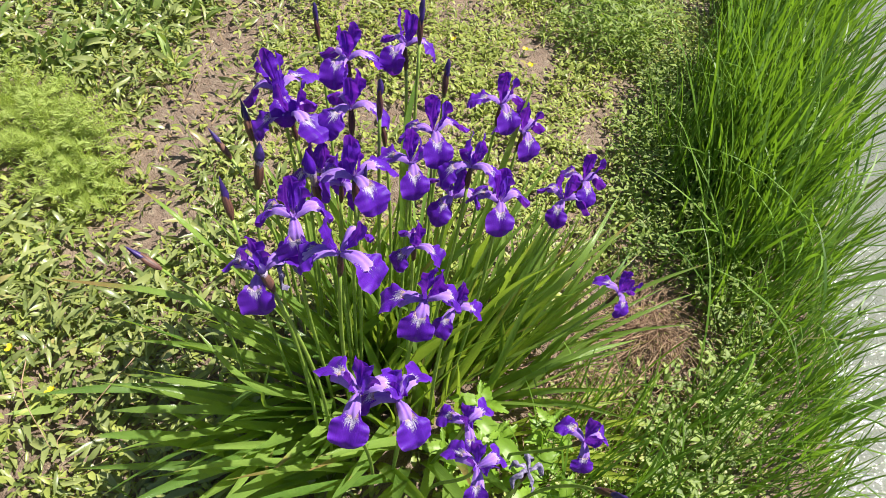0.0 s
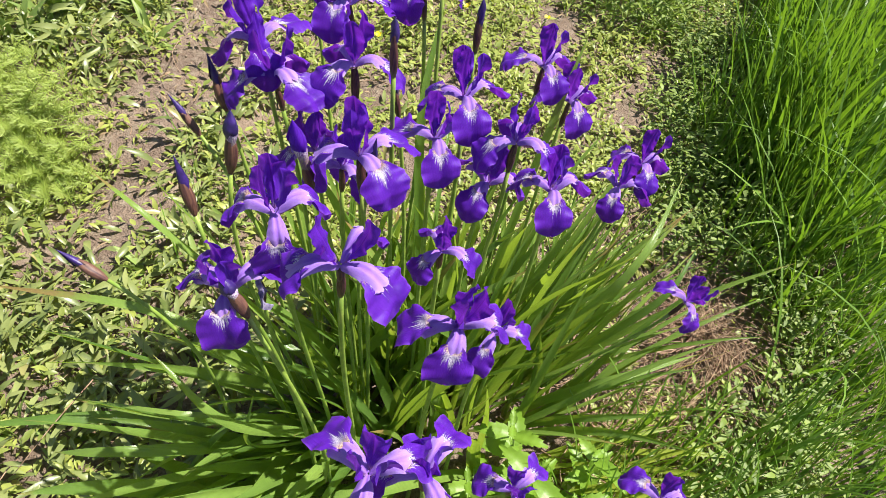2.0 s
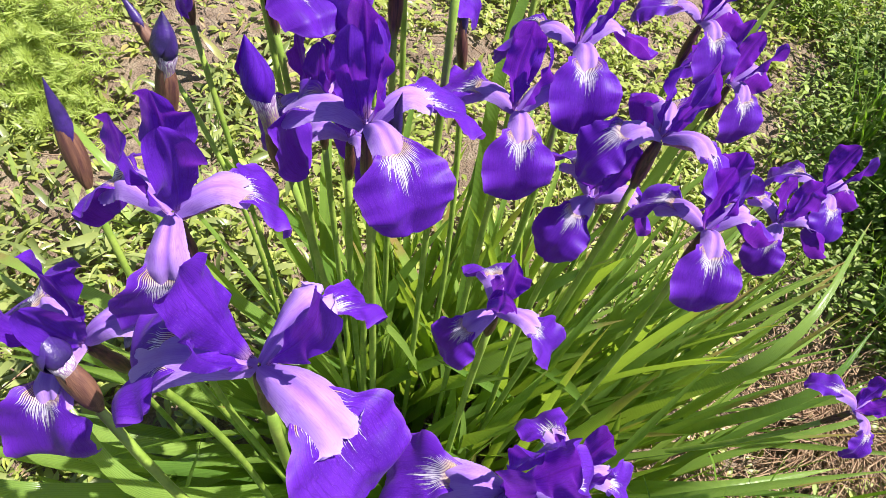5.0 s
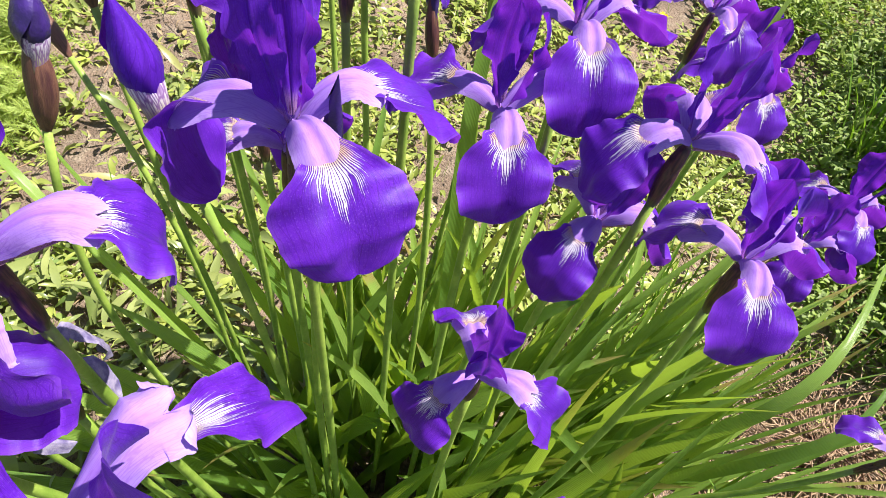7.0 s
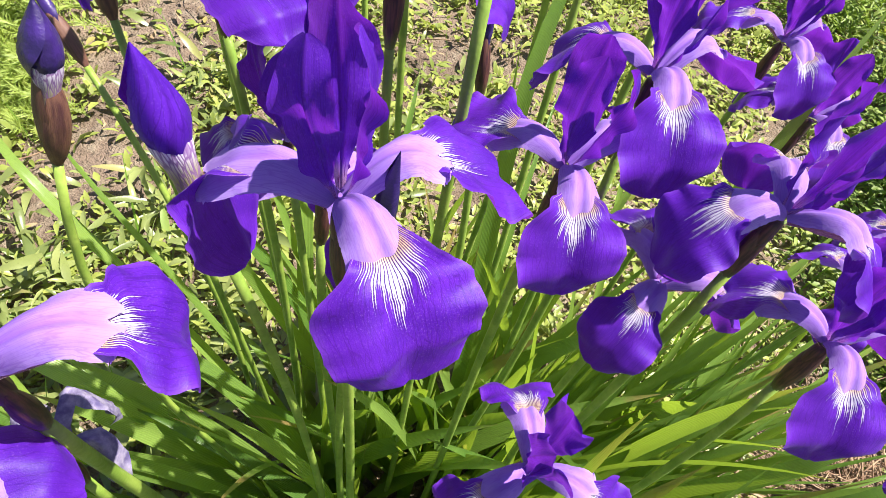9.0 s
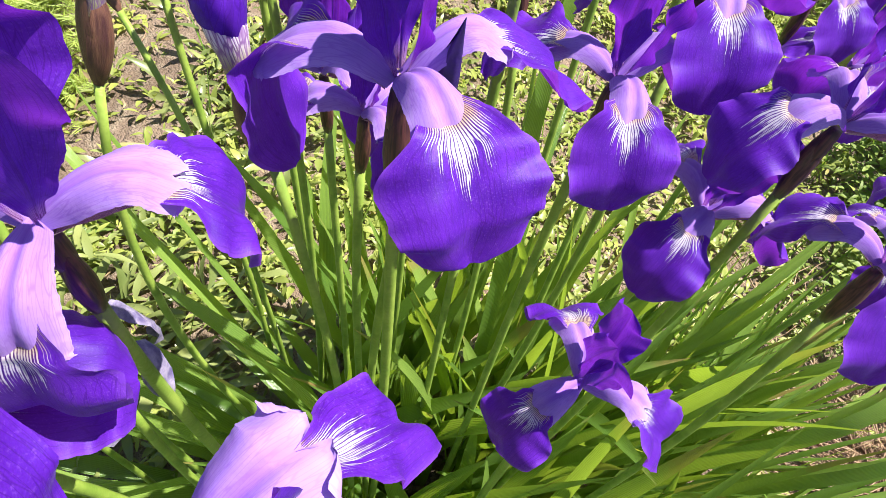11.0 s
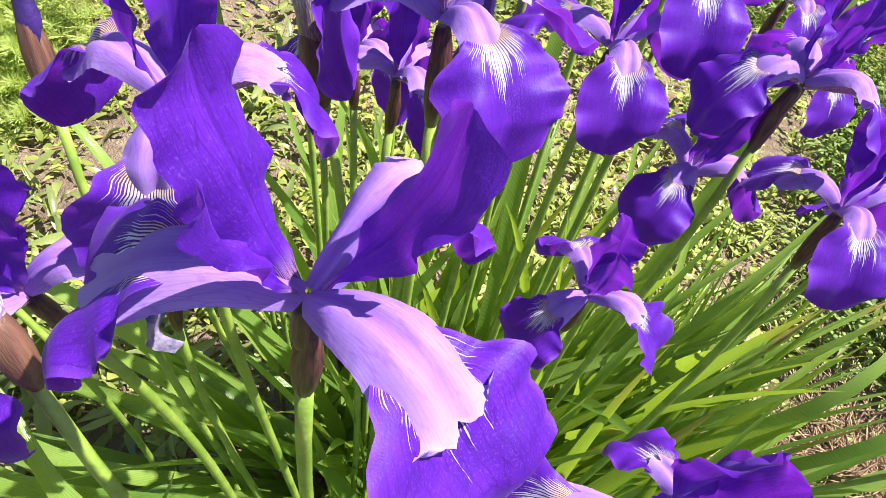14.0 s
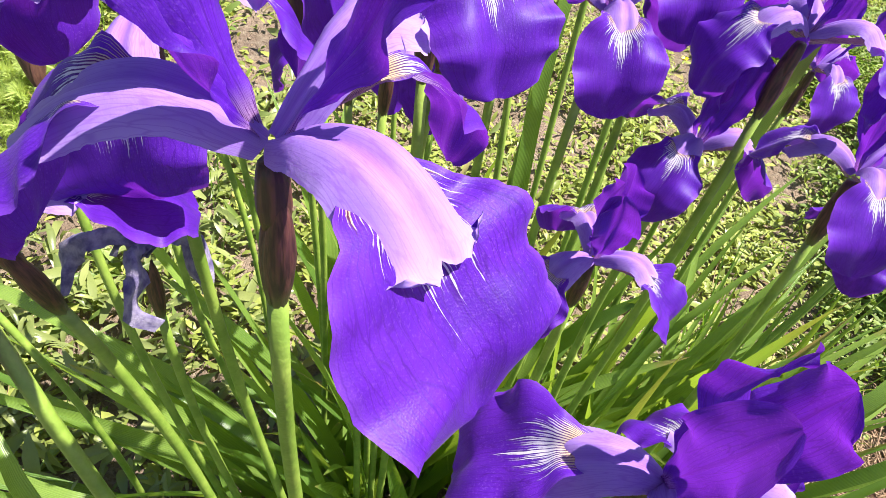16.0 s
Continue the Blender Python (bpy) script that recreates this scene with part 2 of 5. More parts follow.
def make_spathe_material():
    m = Mat("brown_purple_spathe")
    obj = m.node("ShaderNodeTexCoord").outputs["Object"]
    sep = m.node("ShaderNodeSeparateXYZ", {0: obj})
    long = m.node("ShaderNodeMapping", {"Vector": obj, "Scale": (1.0, 1.0, 0.07)})
    grain = m.noise(700.0, 3.0, long.outputs[0])
    patch = m.noise(60.0, 3.0, obj)
    col = m.mix(m.step(grain, 0.35, 0.65), rgb(0.036, 0.010, 0.016), rgb(0.120, 0.043, 0.038))
    col = m.mix(m.math("MULTIPLY", m.step(patch, 0.50, 0.72), 0.4), col, rgb(0.13, 0.12, 0.04))
    col = m.mix(m.math("MULTIPLY", m.step(sep.outputs[2], -0.055, -0.075), 0.7), col, rgb(0.14, 0.20, 0.04))
    m.put(m.p.inputs["Base Color"], col)
    m.p.inputs["Roughness"].default_value = 0.48
    m.bump(grain, 0.35, 0.0008)
    return m.m


def make_soil_material():
    m = Mat("bare_soil")
    pos = m.node("ShaderNodeNewGeometry").outputs["Position"]
    big = m.noise(5.0, 4.0, pos)
    mid = m.noise(45.0, 5.0, pos)
    grit = m.noise(260.0, 4.0, pos)
    col = m.mix(m.step(big, 0.3, 0.7), rgb(0.165, 0.112, 0.082), rgb(0.300, 0.215, 0.160))
    col = m.mix(m.step(mid, 0.45, 0.75), col, rgb(0.32, 0.255, 0.19))
    col = m.mix(m.math("MULTIPLY", m.step(grit, 0.52, 0.7), 0.6), col, rgb(0.09, 0.066, 0.046))
    away = m.node("ShaderNodeVectorMath", {0: pos, 1: (0.0, 1.2, 0.0)}, operation="DISTANCE").outputs["Value"]
    moss = m.mix(m.step(m.noise(9.0, 6.0, pos), 0.35, 0.65), rgb(0.07, 0.11, 0.025), rgb(0.19, 0.24, 0.06))
    cover = m.math("MULTIPLY", m.step(m.math("ADD", away, m.noise(2.0, 3.0, pos)), 2.2, 3.4), m.step(m.noise(3.0, 4.0, pos), 0.36, 0.50))
    col = m.mix(cover, col, moss)
    m.put(m.p.inputs["Base Color"], col)
    m.p.inputs["Roughness"].default_value = 0.92
    m.bump(m.math("ADD", mid, m.math("MULTIPLY", grit, 0.7)), 1.0, 0.014)
    return m.m


def make_water_material():
    m = Mat("rippled_pond_water")
    pos = m.node("ShaderNodeNewGeometry").outputs["Position"]
    m.put(m.p.inputs["Base Color"], rgb(0.15, 0.16, 0.13))
    m.p.inputs["Roughness"].default_value = 0.10
    m.p.inputs["IOR"].default_value = 1.33
    m.p.inputs["Specular IOR Level"].default_value = 1.0
    m.bump(m.math("ADD", m.noise(11.0, 4.0, pos), m.math("MULTIPLY", m.noise(60.0, 2.0, pos), 0.35)), 1.0, 0.017)
    return m.m


FALL = make_fall_material()
STANDARD = make_standard_material()
STYLE = make_style_material()
STEM = make_plain_material("green_stem", (0.18, 0.29, 0.040), (0.33, 0.44, 0.080), 60.0, 0.42)
SPATHE = make_spathe_material()
NECK = make_neck_material()
BRACT = make_plain_material("brown_bract", (0.070, 0.026, 0.028), (0.20, 0.095, 0.060), 400.0, 0.5, along=0.07)
BUD = make_plain_material("dark_violet_bud", (0.020, 0.010, 0.075), (0.052, 0.020, 0.190), 90.0, 0.42)
WILT = make_plain_material("withered_petal", (0.10, 0.08, 0.20), (0.34, 0.30, 0.42), 200.0, 0.7)
IRIS_LEAF = make_leaf_material("iris_leaf", (0.052, 0.135, 0.026), (0.315, 0.445, 0.095), (0.60, 0.80, 0.04), 0.42, 0.27, 70.0, False)
PALE_LEAF = make_leaf_material("yellowing_iris_leaf", (0.20, 0.29, 0.030), (0.44, 0.50, 0.070), (0.62, 0.74, 0.03), 0.38, 0.32, 70.0, False)
WEED_LEAF = make_leaf_material("weed_leaf", (0.068, 0.105, 0.027), (0.360, 0.395, 0.140), (0.50, 0.60, 0.06), 0.25, 0.33, dry=0.07)
FINE_LEAF = make_leaf_material("fine_weed_leaf", (0.115, 0.160, 0.030), (0.430, 0.470, 0.115), (0.55, 0.66, 0.05), 0.30, 0.40, dry=0.06)
GRASS_LEAF = make_leaf_material("grass_blade", (0.018, 0.062, 0.008), (0.190, 0.335, 0.036), (0.34, 0.60, 0.02), 0.34, 0.50, dry=0.03)
DARK_LEAF = make_leaf_material("dark_weed_leaf", (0.060, 0.110, 0.016), (0.310, 0.400, 0.075), (0.34, 0.55, 0.03), 0.32, 0.55)
BROAD_LEAF = make_leaf_material("broad_weed_leaf", (0.16, 0.29, 0.03), (0.25, 0.40, 0.05), (0.52, 0.75, 0.04), 0.42, 0.42, island=False)
LANCE_LEAF = make_leaf_material("long_weed_leaf", (0.110, 0.180, 0.040), (0.300, 0.400, 0.110), (0.45, 0.62, 0.06), 0.30, 0.40, island=False)
FEATHER = make_leaf_material("feathery_leaf", (0.20, 0.28, 0.050), (0.46, 0.54, 0.14), (0.68, 0.80, 0.08), 0.40, 0.55)
STRAW = make_plain_material("dry_straw", (0.17, 0.085, 0.050), (0.46, 0.32, 0.20), 60.0, 0.7)
DEAD = make_plain_material("dead_leaf", (0.22, 0.14, 0.075), (0.40, 0.30, 0.18), 50.0, 0.8)
YELLOW = make_plain_material("yellow_petal", (0.80, 0.58, 0.01), (0.85, 0.68, 0.03), 200.0, 0.4)
SOIL = make_soil_material()
WATER = make_water_material()
PEBBLE = make_plain_material("clod", (0.15, 0.11, 0.075), (0.28, 0.22, 0.16), 80.0, 0.95)


# ---- mesh helpers ----
def mesh_of(name, verts, faces, material, uvs=None, smooth=True):
    me = bpy.data.meshes.new(name)
    me.from_pydata([tuple(v) for v in verts], [], faces)
    if uvs is not None:
        layer = me.uv_layers.new(name="petal")
        loops = np.empty(len(me.loops), dtype=np.int32)
        me.loops.foreach_get("vertex_index", loops)
        layer.data.foreach_set("uv", np.asarray(uvs, dtype=np.float32)[loops].ravel())
    if smooth:
        me.polygons.foreach_set("use_smooth", np.ones(len(me.polygons), dtype=bool))
    me.materials.append(material)
    me.update()
    return me


def part(name, me, parent, label="", m=None):
    ob = new(name, me)
    ob.parent = parent
    if m is not None:
        ob.matrix_local = m
    if label:
        ob["label"] = label
    return ob


def thing(name, m, label, category, group=""):
    ob = new(name)
    ob.empty_display_size = 0.02
    ob.matrix_world = m
    return tagged(ob, label, category, group)


def grid_faces(nu, nv):
    return [(i * nu + j, i * nu + j + 1, (i + 1) * nu + j + 1, (i + 1) * nu + j) for i in range(nv - 1) for j in range(nu - 1)]


def spline(points, n):
    """n points along a smooth curve through the given points."""
    p = np.array(points, dtype=float)
    p = np.vstack([2 * p[0] - p[1], p, 2 * p[-1] - p[-2]])
    out = []
    segs = len(p) - 3
    for s in np.linspace(0, segs - 1e-6, n):
        i = int(s)
        t = s - i
        a, b, c, d = p[i:i + 4]
        out.append(0.5 * (2 * b + (c - a) * t + (2 * a - 5 * b + 4 * c - d) * t * t + (3 * b - a - 3 * c + d) * t ** 3))
    return np.array(out)


def blade(centre, widths, arch, nu, ruffle=0.0, rng=None, twist=0.0, jag=0.0, side=(0, 1, 0)):
    """A thin curved petal: a row of cross sections along a centre line. arch: how far the edges bend back, as a share of the half width."""
    nv = len(centre)
    tang = np.gradient(centre, axis=0)
    tang /= np.linalg.norm(tang, axis=1)[:, None]
    verts, uvs = [], []
    ph = rng.uniform(0, 6.3, 4) if rng is not None else np.zeros(4)
    for i in range(nv):
        v = i / (nv - 1)
        s = np.array(side, dtype=float)
        s -= tang[i] * s.dot(tang[i])
        s /= np.linalg.norm(s)
        n = np.cross(tang[i], s)
        a = twist * v
        s, n = s * math.cos(a) + n * math.sin(a), n * math.cos(a) - s * math.sin(a)
        for j in range(nu):
            u = 2 * j / (nu - 1) - 1
            w = widths[i]
            lift = -arch[i] * w * u * u
            if ruffle:
                lift += ruffle * abs(u) ** 1.5 * (math.sin(v * 15 + ph[0] + (1.7 if u > 0 else 0)) * 0.6 + math.sin(v * 27 + ph[1] + 2.2 * u) * 0.4)
                lift += ruffle * 0.6 * math.sin(v * 8 + u * 3 + ph[2])
            p = centre[i] + s * (w * u) + n * lift
            if jag and i >= nv - 2:
                p = p + tang[i] * jag * (rng.uniform(-1.0, 1.0) + (0.6 * abs(u) if i == nv - 1 else 0.0))
            verts.append(p)
            uvs.append((j / (nu - 1), v))
    return verts, grid_faces(nu, nv), uvs


def profile(keys, n):
    k = np.array(keys)
    t = np.linspace(0, 1, n)
    x = np.interp(t, k[:, 0], k[:, 1])
    sm = np.convolve(np.pad(x, 1, mode="edge"), [0.2, 0.6, 0.2], "valid")
    sm[0], sm[-1] = x[0], x[-1]
    return sm


def tube(points, radii, sides=6, cap=True):
    pts = np.asarray(points)
    tang = np.gradient(pts, axis=0)
    tang /= np.linalg.norm(tang, axis=1)[:, None]
    ref = np.array([1.0, 0.2, 0.05])
    verts = []
    for p, t, r in zip(pts, tang, radii):
        a = np.cross(t, ref)
        a /= np.linalg.norm(a)
        b = np.cross(t, a)
        for k in range(sides):
            q = 2 * math.pi * k / sides
            verts.append(p + r * (a * math.cos(q) + b * math.sin(q)))
    faces = [(i * sides + k, i * sides + (k + 1) % sides, (i + 1) * sides + (k + 1) % sides, (i + 1) * sides + k) for i in range(len(pts) - 1) for k in range(sides)]
    if cap:
        faces.append(tuple(range(sides))[::-1])
        faces.append(tuple((len(pts) - 1) * sides + k for k in range(sides)))
    return verts, faces


# ---- ground ----
CLUMP = Vector((-0.06, 0.62, -0.05))
WATER_Z = -0.28


def bank_edge(y):
    y = max(-4.0, min(y, 6.0))
    return 0.78 + 0.44 * (y - 0.6) + 0.04 * math.sin(3.1 * y)


def height(x, y):
    z = -0.04 + 0.02 * (max(-2.0, min(y, 4.0)) - 1.0)
    d = x - bank_edge(y)
    if d > 0:
        z -= min(d * 1.1, 0.5 + 0.02 * d)
    near = 1.0 if abs(x) < 3 and abs(y - 1) < 3 else 0.3
    z += near * (0.018 * noise.noise(Vector((x * 3.1, y * 3.1, 0.3))) + 0.010 * noise.noise(Vector((x * 11, y * 11, 1.7))) + 0.007 * noise.noise(Vector((x * 31, y * 31, 4.7))))
    return z


def graded(lo, hi, fine, a, b):
    """Steps that are fine between a and b and widen outside."""
    mid = list(np.arange(a, b + 1e-6, fine))
    left, right = [], []
    s, x = fine, a
    while x > lo:
        s *= 1.5
        x -= s
        left.append(max(x, lo))
    s, x = fine, b
    while x < hi:
        s *= 1.5
        x += s
        right.append(min(x, hi))
    return left[::-1] + mid + right


GX, GY = graded(-900, 900, 0.025, -1.9, 1.7), graded(-900, 900, 0.025, -0.3, 2.9)
gv = [(x, y, height(x, y)) for y in GY for x in GX]
ground = new("ground", mesh_of("ground", gv, grid_faces(len(GX), len(GY)), SOIL))
tagged(ground, "bare brown crumbly garden soil sloping to the pond", "ground", kind="structure")
wv = [(x, y, WATER_Z) for y in (-900, -1, 0, 1, 2, 3, 900) for x in (-4.0, 2.0, 10.0, 900.0)]
water = new("water", mesh_of("water", wv, grid_faces(4, 7), WATER))
tagged(water, "rippled pond water glinting in the sun", "water", kind="structure")


# ---- iris flowers ----
rng = np.random.default_rng(5)


def shaped(centre, widths, arch, nu, seed, side=(0, 1, 0), twist=0.0, wave=0.0, waves=3.0, crease=0.0, groove=0.13, folds=(0.0, 0.0), teeth=0.0, notch=0.0, rounding=0.0, crinkle=0.0, fringe=0.0):
    """A petal along a centre line. wave: how far the margin swings, folds: how far each side rolls up, crease: depth of the line down the middle, teeth: fine cuts along the margin, notch: the cleft at the tip."""
    r = np.random.default_rng(seed)
    nv = len(centre)
    tang = np.gradient(centre, axis=0)
    tang /= np.linalg.norm(tang, axis=1)[:, None]
    ph = r.uniform(0, 6.3, 6)
    cuts = r.uniform(-1, 1, (nv, 2))
    ends = r.uniform(-1, 1, nu)
    verts, uvs = [], []
    for i in range(nv):
        v = i / (nv - 1)
        s = np.array(side, dtype=float)
        s -= tang[i] * s.dot(tang[i])
        s /= np.linalg.norm(s)
        n = np.cross(tang[i], s)
        a = twist * v
        s, n = s * math.cos(a) + n * math.sin(a), n * math.cos(a) - s * math.sin(a)
        grow = min(1.0, widths[i] / max(widths) * 1.2)
        tip = max(0.0, (v - 0.80) / 0.20)
        for j in range(nu):
            u = 2 * j / (nu - 1) - 1
            au = abs(u)
            w = widths[i] * (1 + teeth * cuts[i, 0 if u < 0 else 1] * max(0.0, au - 0.75) * 4 * (1.0 if v > fringe else 0.15))
            half = 0 if u < 0 else 1
            lift = -arch[i] * w * u * u
            lift += wave * grow * au ** 2 * (math.sin(v * 6.28 * waves + ph[half]) + 0.5 * math.sin(v * 6.28 * waves * 2.3 + ph[2 + half]))
            lift += 0.45 * wave * grow * math.sin(v * 7 + u * 3 + ph[4])
            lift += folds[half] * w * max(0.0, au - 0.35) ** 1.6 * grow
            lift -= crease * math.exp(-(u / groove) ** 2) * grow
            lift += crinkle * grow * au ** 5 * (math.sin(v * 61 + ph[half] * 3 + u) + math.sin(v * 103 + ph[5] + 2 * half))
            p = centre[i] + s * (w * u) + n * lift
            p = p + tang[i] * tip * (rounding * -(au ** 2.5) - notch * math.exp(-(u / 0.16) ** 2) + teeth * 0.012 * ends[j])
            verts.append(p)
            uvs.append((j / (nu - 1), v))
    return verts, grid_faces(nu, nv), uvs


def make_fall(hang, width, seed, curl=1.0):
    """hang: 0 flares outwards, 1 hangs straight down; curl: how far its sides roll."""
    r = np.random.default_rng(seed)
    e = 0.022 * (1 - hang)
    pts = [(0.003, 0, -0.004), (0.013, 0, 0.001), (0.025, 0, 0.0050), (0.0345, 0, 0.0040),
           (0.0415 + e * 0.30, 0, -0.005 + e * 0.25), (0.0450 + e * 0.90, 0, -0.0185 + e * 0.8), (0.0410 + e * 1.45, 0, -0.0360 + e * 1.25)]
    n = 44
    c = spline(pts, n)
    c[:, 1] += 0.0018 * np.sin(np.linspace(0, 3, n) + r.uniform(0, 6))
    ear = r.uniform(0.9, 1.25)
    w = profile([(0, 0.0036), (0.20, 0.0050), (0.31, 0.0070), (0.37, 0.0098 * ear), (0.41, 0.0112 * ear), (0.435, 0.0122), (0.455, 0.0146), (0.48, 0.0182), (0.52, 0.0214), (0.57, 0.0232), (0.64, 0.0239), (0.72, 0.0235),
                 (0.80, 0.0228), (0.86, 0.0209), (0.91, 0.0186), (0.95, 0.0156), (0.98, 0.0114), (1.0, 0.0048)], n) * width
    a = profile([(0, -0.5), (0.35, -0.25), (0.5, 0.12), (0.7, 0.20), (1, 0.12)], n)
    return shaped(c, w, a, 25, seed + 70, wave=0.0021, waves=r.uniform(2.2, 3.4), crease=0.0034 * curl, groove=0.30, folds=(curl * r.uniform(-0.3, 0.5), curl * r.uniform(-0.3, 0.5)), teeth=0.010, crinkle=0.00022)


def make_standard(lean, width, length, seed):
    r = np.random.default_rng(seed)
    s = math.sin(lean)
    k = math.cos(lean)
    pts = [(0.002, 0, 0.0), (0.004 + 0.010 * s, 0, 0.012 * k), (0.005 + 0.024 * s, 0, 0.026 * k), (0.005 + 0.042 * s, 0, 0.042 * k), (0.002 + 0.056 * s, 0, 0.057 * k)]
    n = 34
    c = spline(pts, n) * np.array([1, 1, length])
    w = profile([(0, 0.002), (0.16, 0.0032), (0.30, 0.0068), (0.42, 0.0108), (0.55, 0.0138), (0.68, 0.0148), (0.80, 0.0138), (0.89, 0.0112), (0.95, 0.0078), (1.0, 0.0016)], n) * width
    a = profile([(0, 0.5), (0.5, 0.30), (1, 0.10)], n)
    return shaped(c, w, a, 19, seed + 70, twist=r.uniform(-0.5, 0.5), wave=0.0023, waves=r.uniform(1.3, 2.6), crease=0.0013, folds=(r.uniform(-0.4, 0.5), r.uniform(-0.4, 0.5)), teeth=0.004, crinkle=0.00012)


def make_style(rise, seed, length=1.0, broad=1.0, cleft=0.0052):
    """A broad lilac strap, creased down the middle and split at the tip into two toothed lobes."""
    pts = [(0.0, 0, 0.000), (0.009, 0, 0.0075 + rise * 0.1), (0.020, 0, 0.0115 + rise * 0.4), (0.031, 0, 0.0095 + rise * 0.8), (0.0395, 0, 0.0030 + rise * 1.1), (0.0440, 0, -0.0015 + rise * 1.4)]
    n = 48
    c = spline(pts, n) * np.array([0.81 * length, 1, 1])
    w = profile([(0, 0.0034), (0.12, 0.0055), (0.3, 0.0074), (0.5, 0.0086), (0.75, 0.0100), (0.90, 0.0110), (0.97, 0.0104), (1.0, 0.0080)], n) * math.sqrt(length) * broad
    a = profile([(0, 0.95), (0.5, 0.80), (0.8, 0.58), (1, 0.25)], n)
    return shaped(c, w, a, 23, seed + 70, wave=0.0007, waves=1.6, crease=0.0024, groove=0.24, folds=(0.25, 0.15), teeth=0.060, notch=cleft, rounding=0.0050, crinkle=0.00010, fringe=0.78)


def petal_mesh(name, made, material):
    v, f, u = made
    return mesh_of(name, v, f, material, u)


FALLS = [petal_mesh("fall", make_fall(h, w, s, 0.3 if w > 1.1 else 1.0), FALL) for h, w, s in ((0.86, 0.93, 1), (0.74, 0.96, 2), (0.52, 0.92, 3), (0.25, 0.90, 4), (0.82, 0.82, 5), (0.62, 0.76, 6), (0.70, 1.06, 9), (1.30, 0.92, 8), (0.60, 1.0, 61), (0.40, 0.80, 62), (0.70, 0.42, 67))]
STANDARDS = [petal_mesh("standard", make_standard(l, w, n, s), STANDARD) for l, w, n, s in (
    (0.16, 0.70, 1.02, 11), (0.26, 0.78, 0.96, 12), (0.10, 0.64, 1.06, 13), (0.36, 0.74, 0.92, 14), (0.22, 0.85, 1.0, 15),
    (0.25, 0.42, 0.75, 16), (0.32, 0.60, 0.98, 17), (0.40, 0.78, 0.95, 18),
    (0.31, 0.82, 0.93, 63), (0.34, 0.62, 0.95, 64), (0.30, 0.26, 0.74, 65), (0.10, 0.52, 1.0, 66))]
STYLES = [petal_mesh("style_arm", make_style(r, s, n, b, 0.002 if n > 1.1 else 0.0045), STYLE) for r, s, n, b in ((0.0, 21, 1.0, 1.0), (0.004, 22, 0.95, 1.0), (-0.003, 23, 1.05, 1.0), (0.007, 24, 1.0, 1.0), (0.017, 25, 1.0, 0.70), (0.001, 26, 1.16, 1.05), (0.013, 27, 0.85, 0.95), (-0.003, 28, 1.20, 1.05))]
OVARY = mesh_of("ovary", *tube(spline([(0, 0, -0.022), (0, 0, -0.014), (0, 0, -0.006)], 6), [0.0028, 0.0034, 0.0036, 0.0034, 0.0032, 0.0026], 8), SPATHE)


def make_spathe(seed, length=0.062, fat=1.0):
    """Two papery bracts folded round the top of the stem."""
    r = np.random.default_rng(seed)
    verts, faces, uvs = [], [], []
    for side, ln in ((0, length), (1, length * 0.82)):
        n = 11
        t = np.linspace(0, 1, n)
        c = np.stack([0.0008 * np.sin(t * 3) + 0.003 * t * t * (1 - 2 * side), np.zeros(n), -0.072 + ln * t], 1)
        w = profile([(0, 0.0027), (0.2, 0.0044), (0.5, 0.0052), (0.8, 0.0034), (1.0, 0.0005)], n) * fat
        nu = 9
        base = len(verts)
        for i in range(n):
            for j in range(nu):
                q = math.pi * (j / (nu - 1) - 0.5) * 1.25 + math.pi * side
                verts.append(c[i] + np.array([math.cos(q) * w[i], math.sin(q) * w[i], 0]))
        faces += [tuple(base + k for k in f) for f in grid_faces(nu, n)]
    return mesh_of("spathe", verts, faces, SPATHE)


SPATHES = [make_spathe(s, l, f) for s, l, f in ((31, 0.062, 1.0), (32, 0.055, 0.9), (33, 0.068, 1.1))]


def stem_curve(foot, top, axis, back):
    """A stem from the ground to the top point, arriving along the axis."""
    f, t, a = np.array(foot), np.array(top), np.array(axis)
    h = t[2] - f[2]
    p1 = f + np.array([(t[0] - f[0]) * 0.15, (t[1] - f[1]) * 0.15, h * 0.40])
    p2 = t - a * h * 0.30
    s = np.linspace(0, 1, 18)[:, None]
    return (1 - s) ** 3 * f + 3 * (1 - s) ** 2 * s * p1 + 3 * (1 - s) * s * s * p2 + s ** 3 * t


def foot_of(x, y, spread=0.82):
    fx, fy = CLUMP.x + (x - CLUMP.x) * spread, CLUMP.y + (y - CLUMP.y) * spread
    fx, fy = fx + rng.uniform(-0.015, 0.015), fy + rng.uniform(-0.015, 0.015)
    return (fx, fy, height(fx, fy) - 0.01)


def axis_of(x, y, lean):
    out = Vector((x - CLUMP.x, y - CLUMP.y, 0))
    return (Vector((0, 0, 1)) + out * lean + Vector((rng.uniform(-0.08, 0.08), rng.uniform(-0.08, 0.08), 0))).normalized()


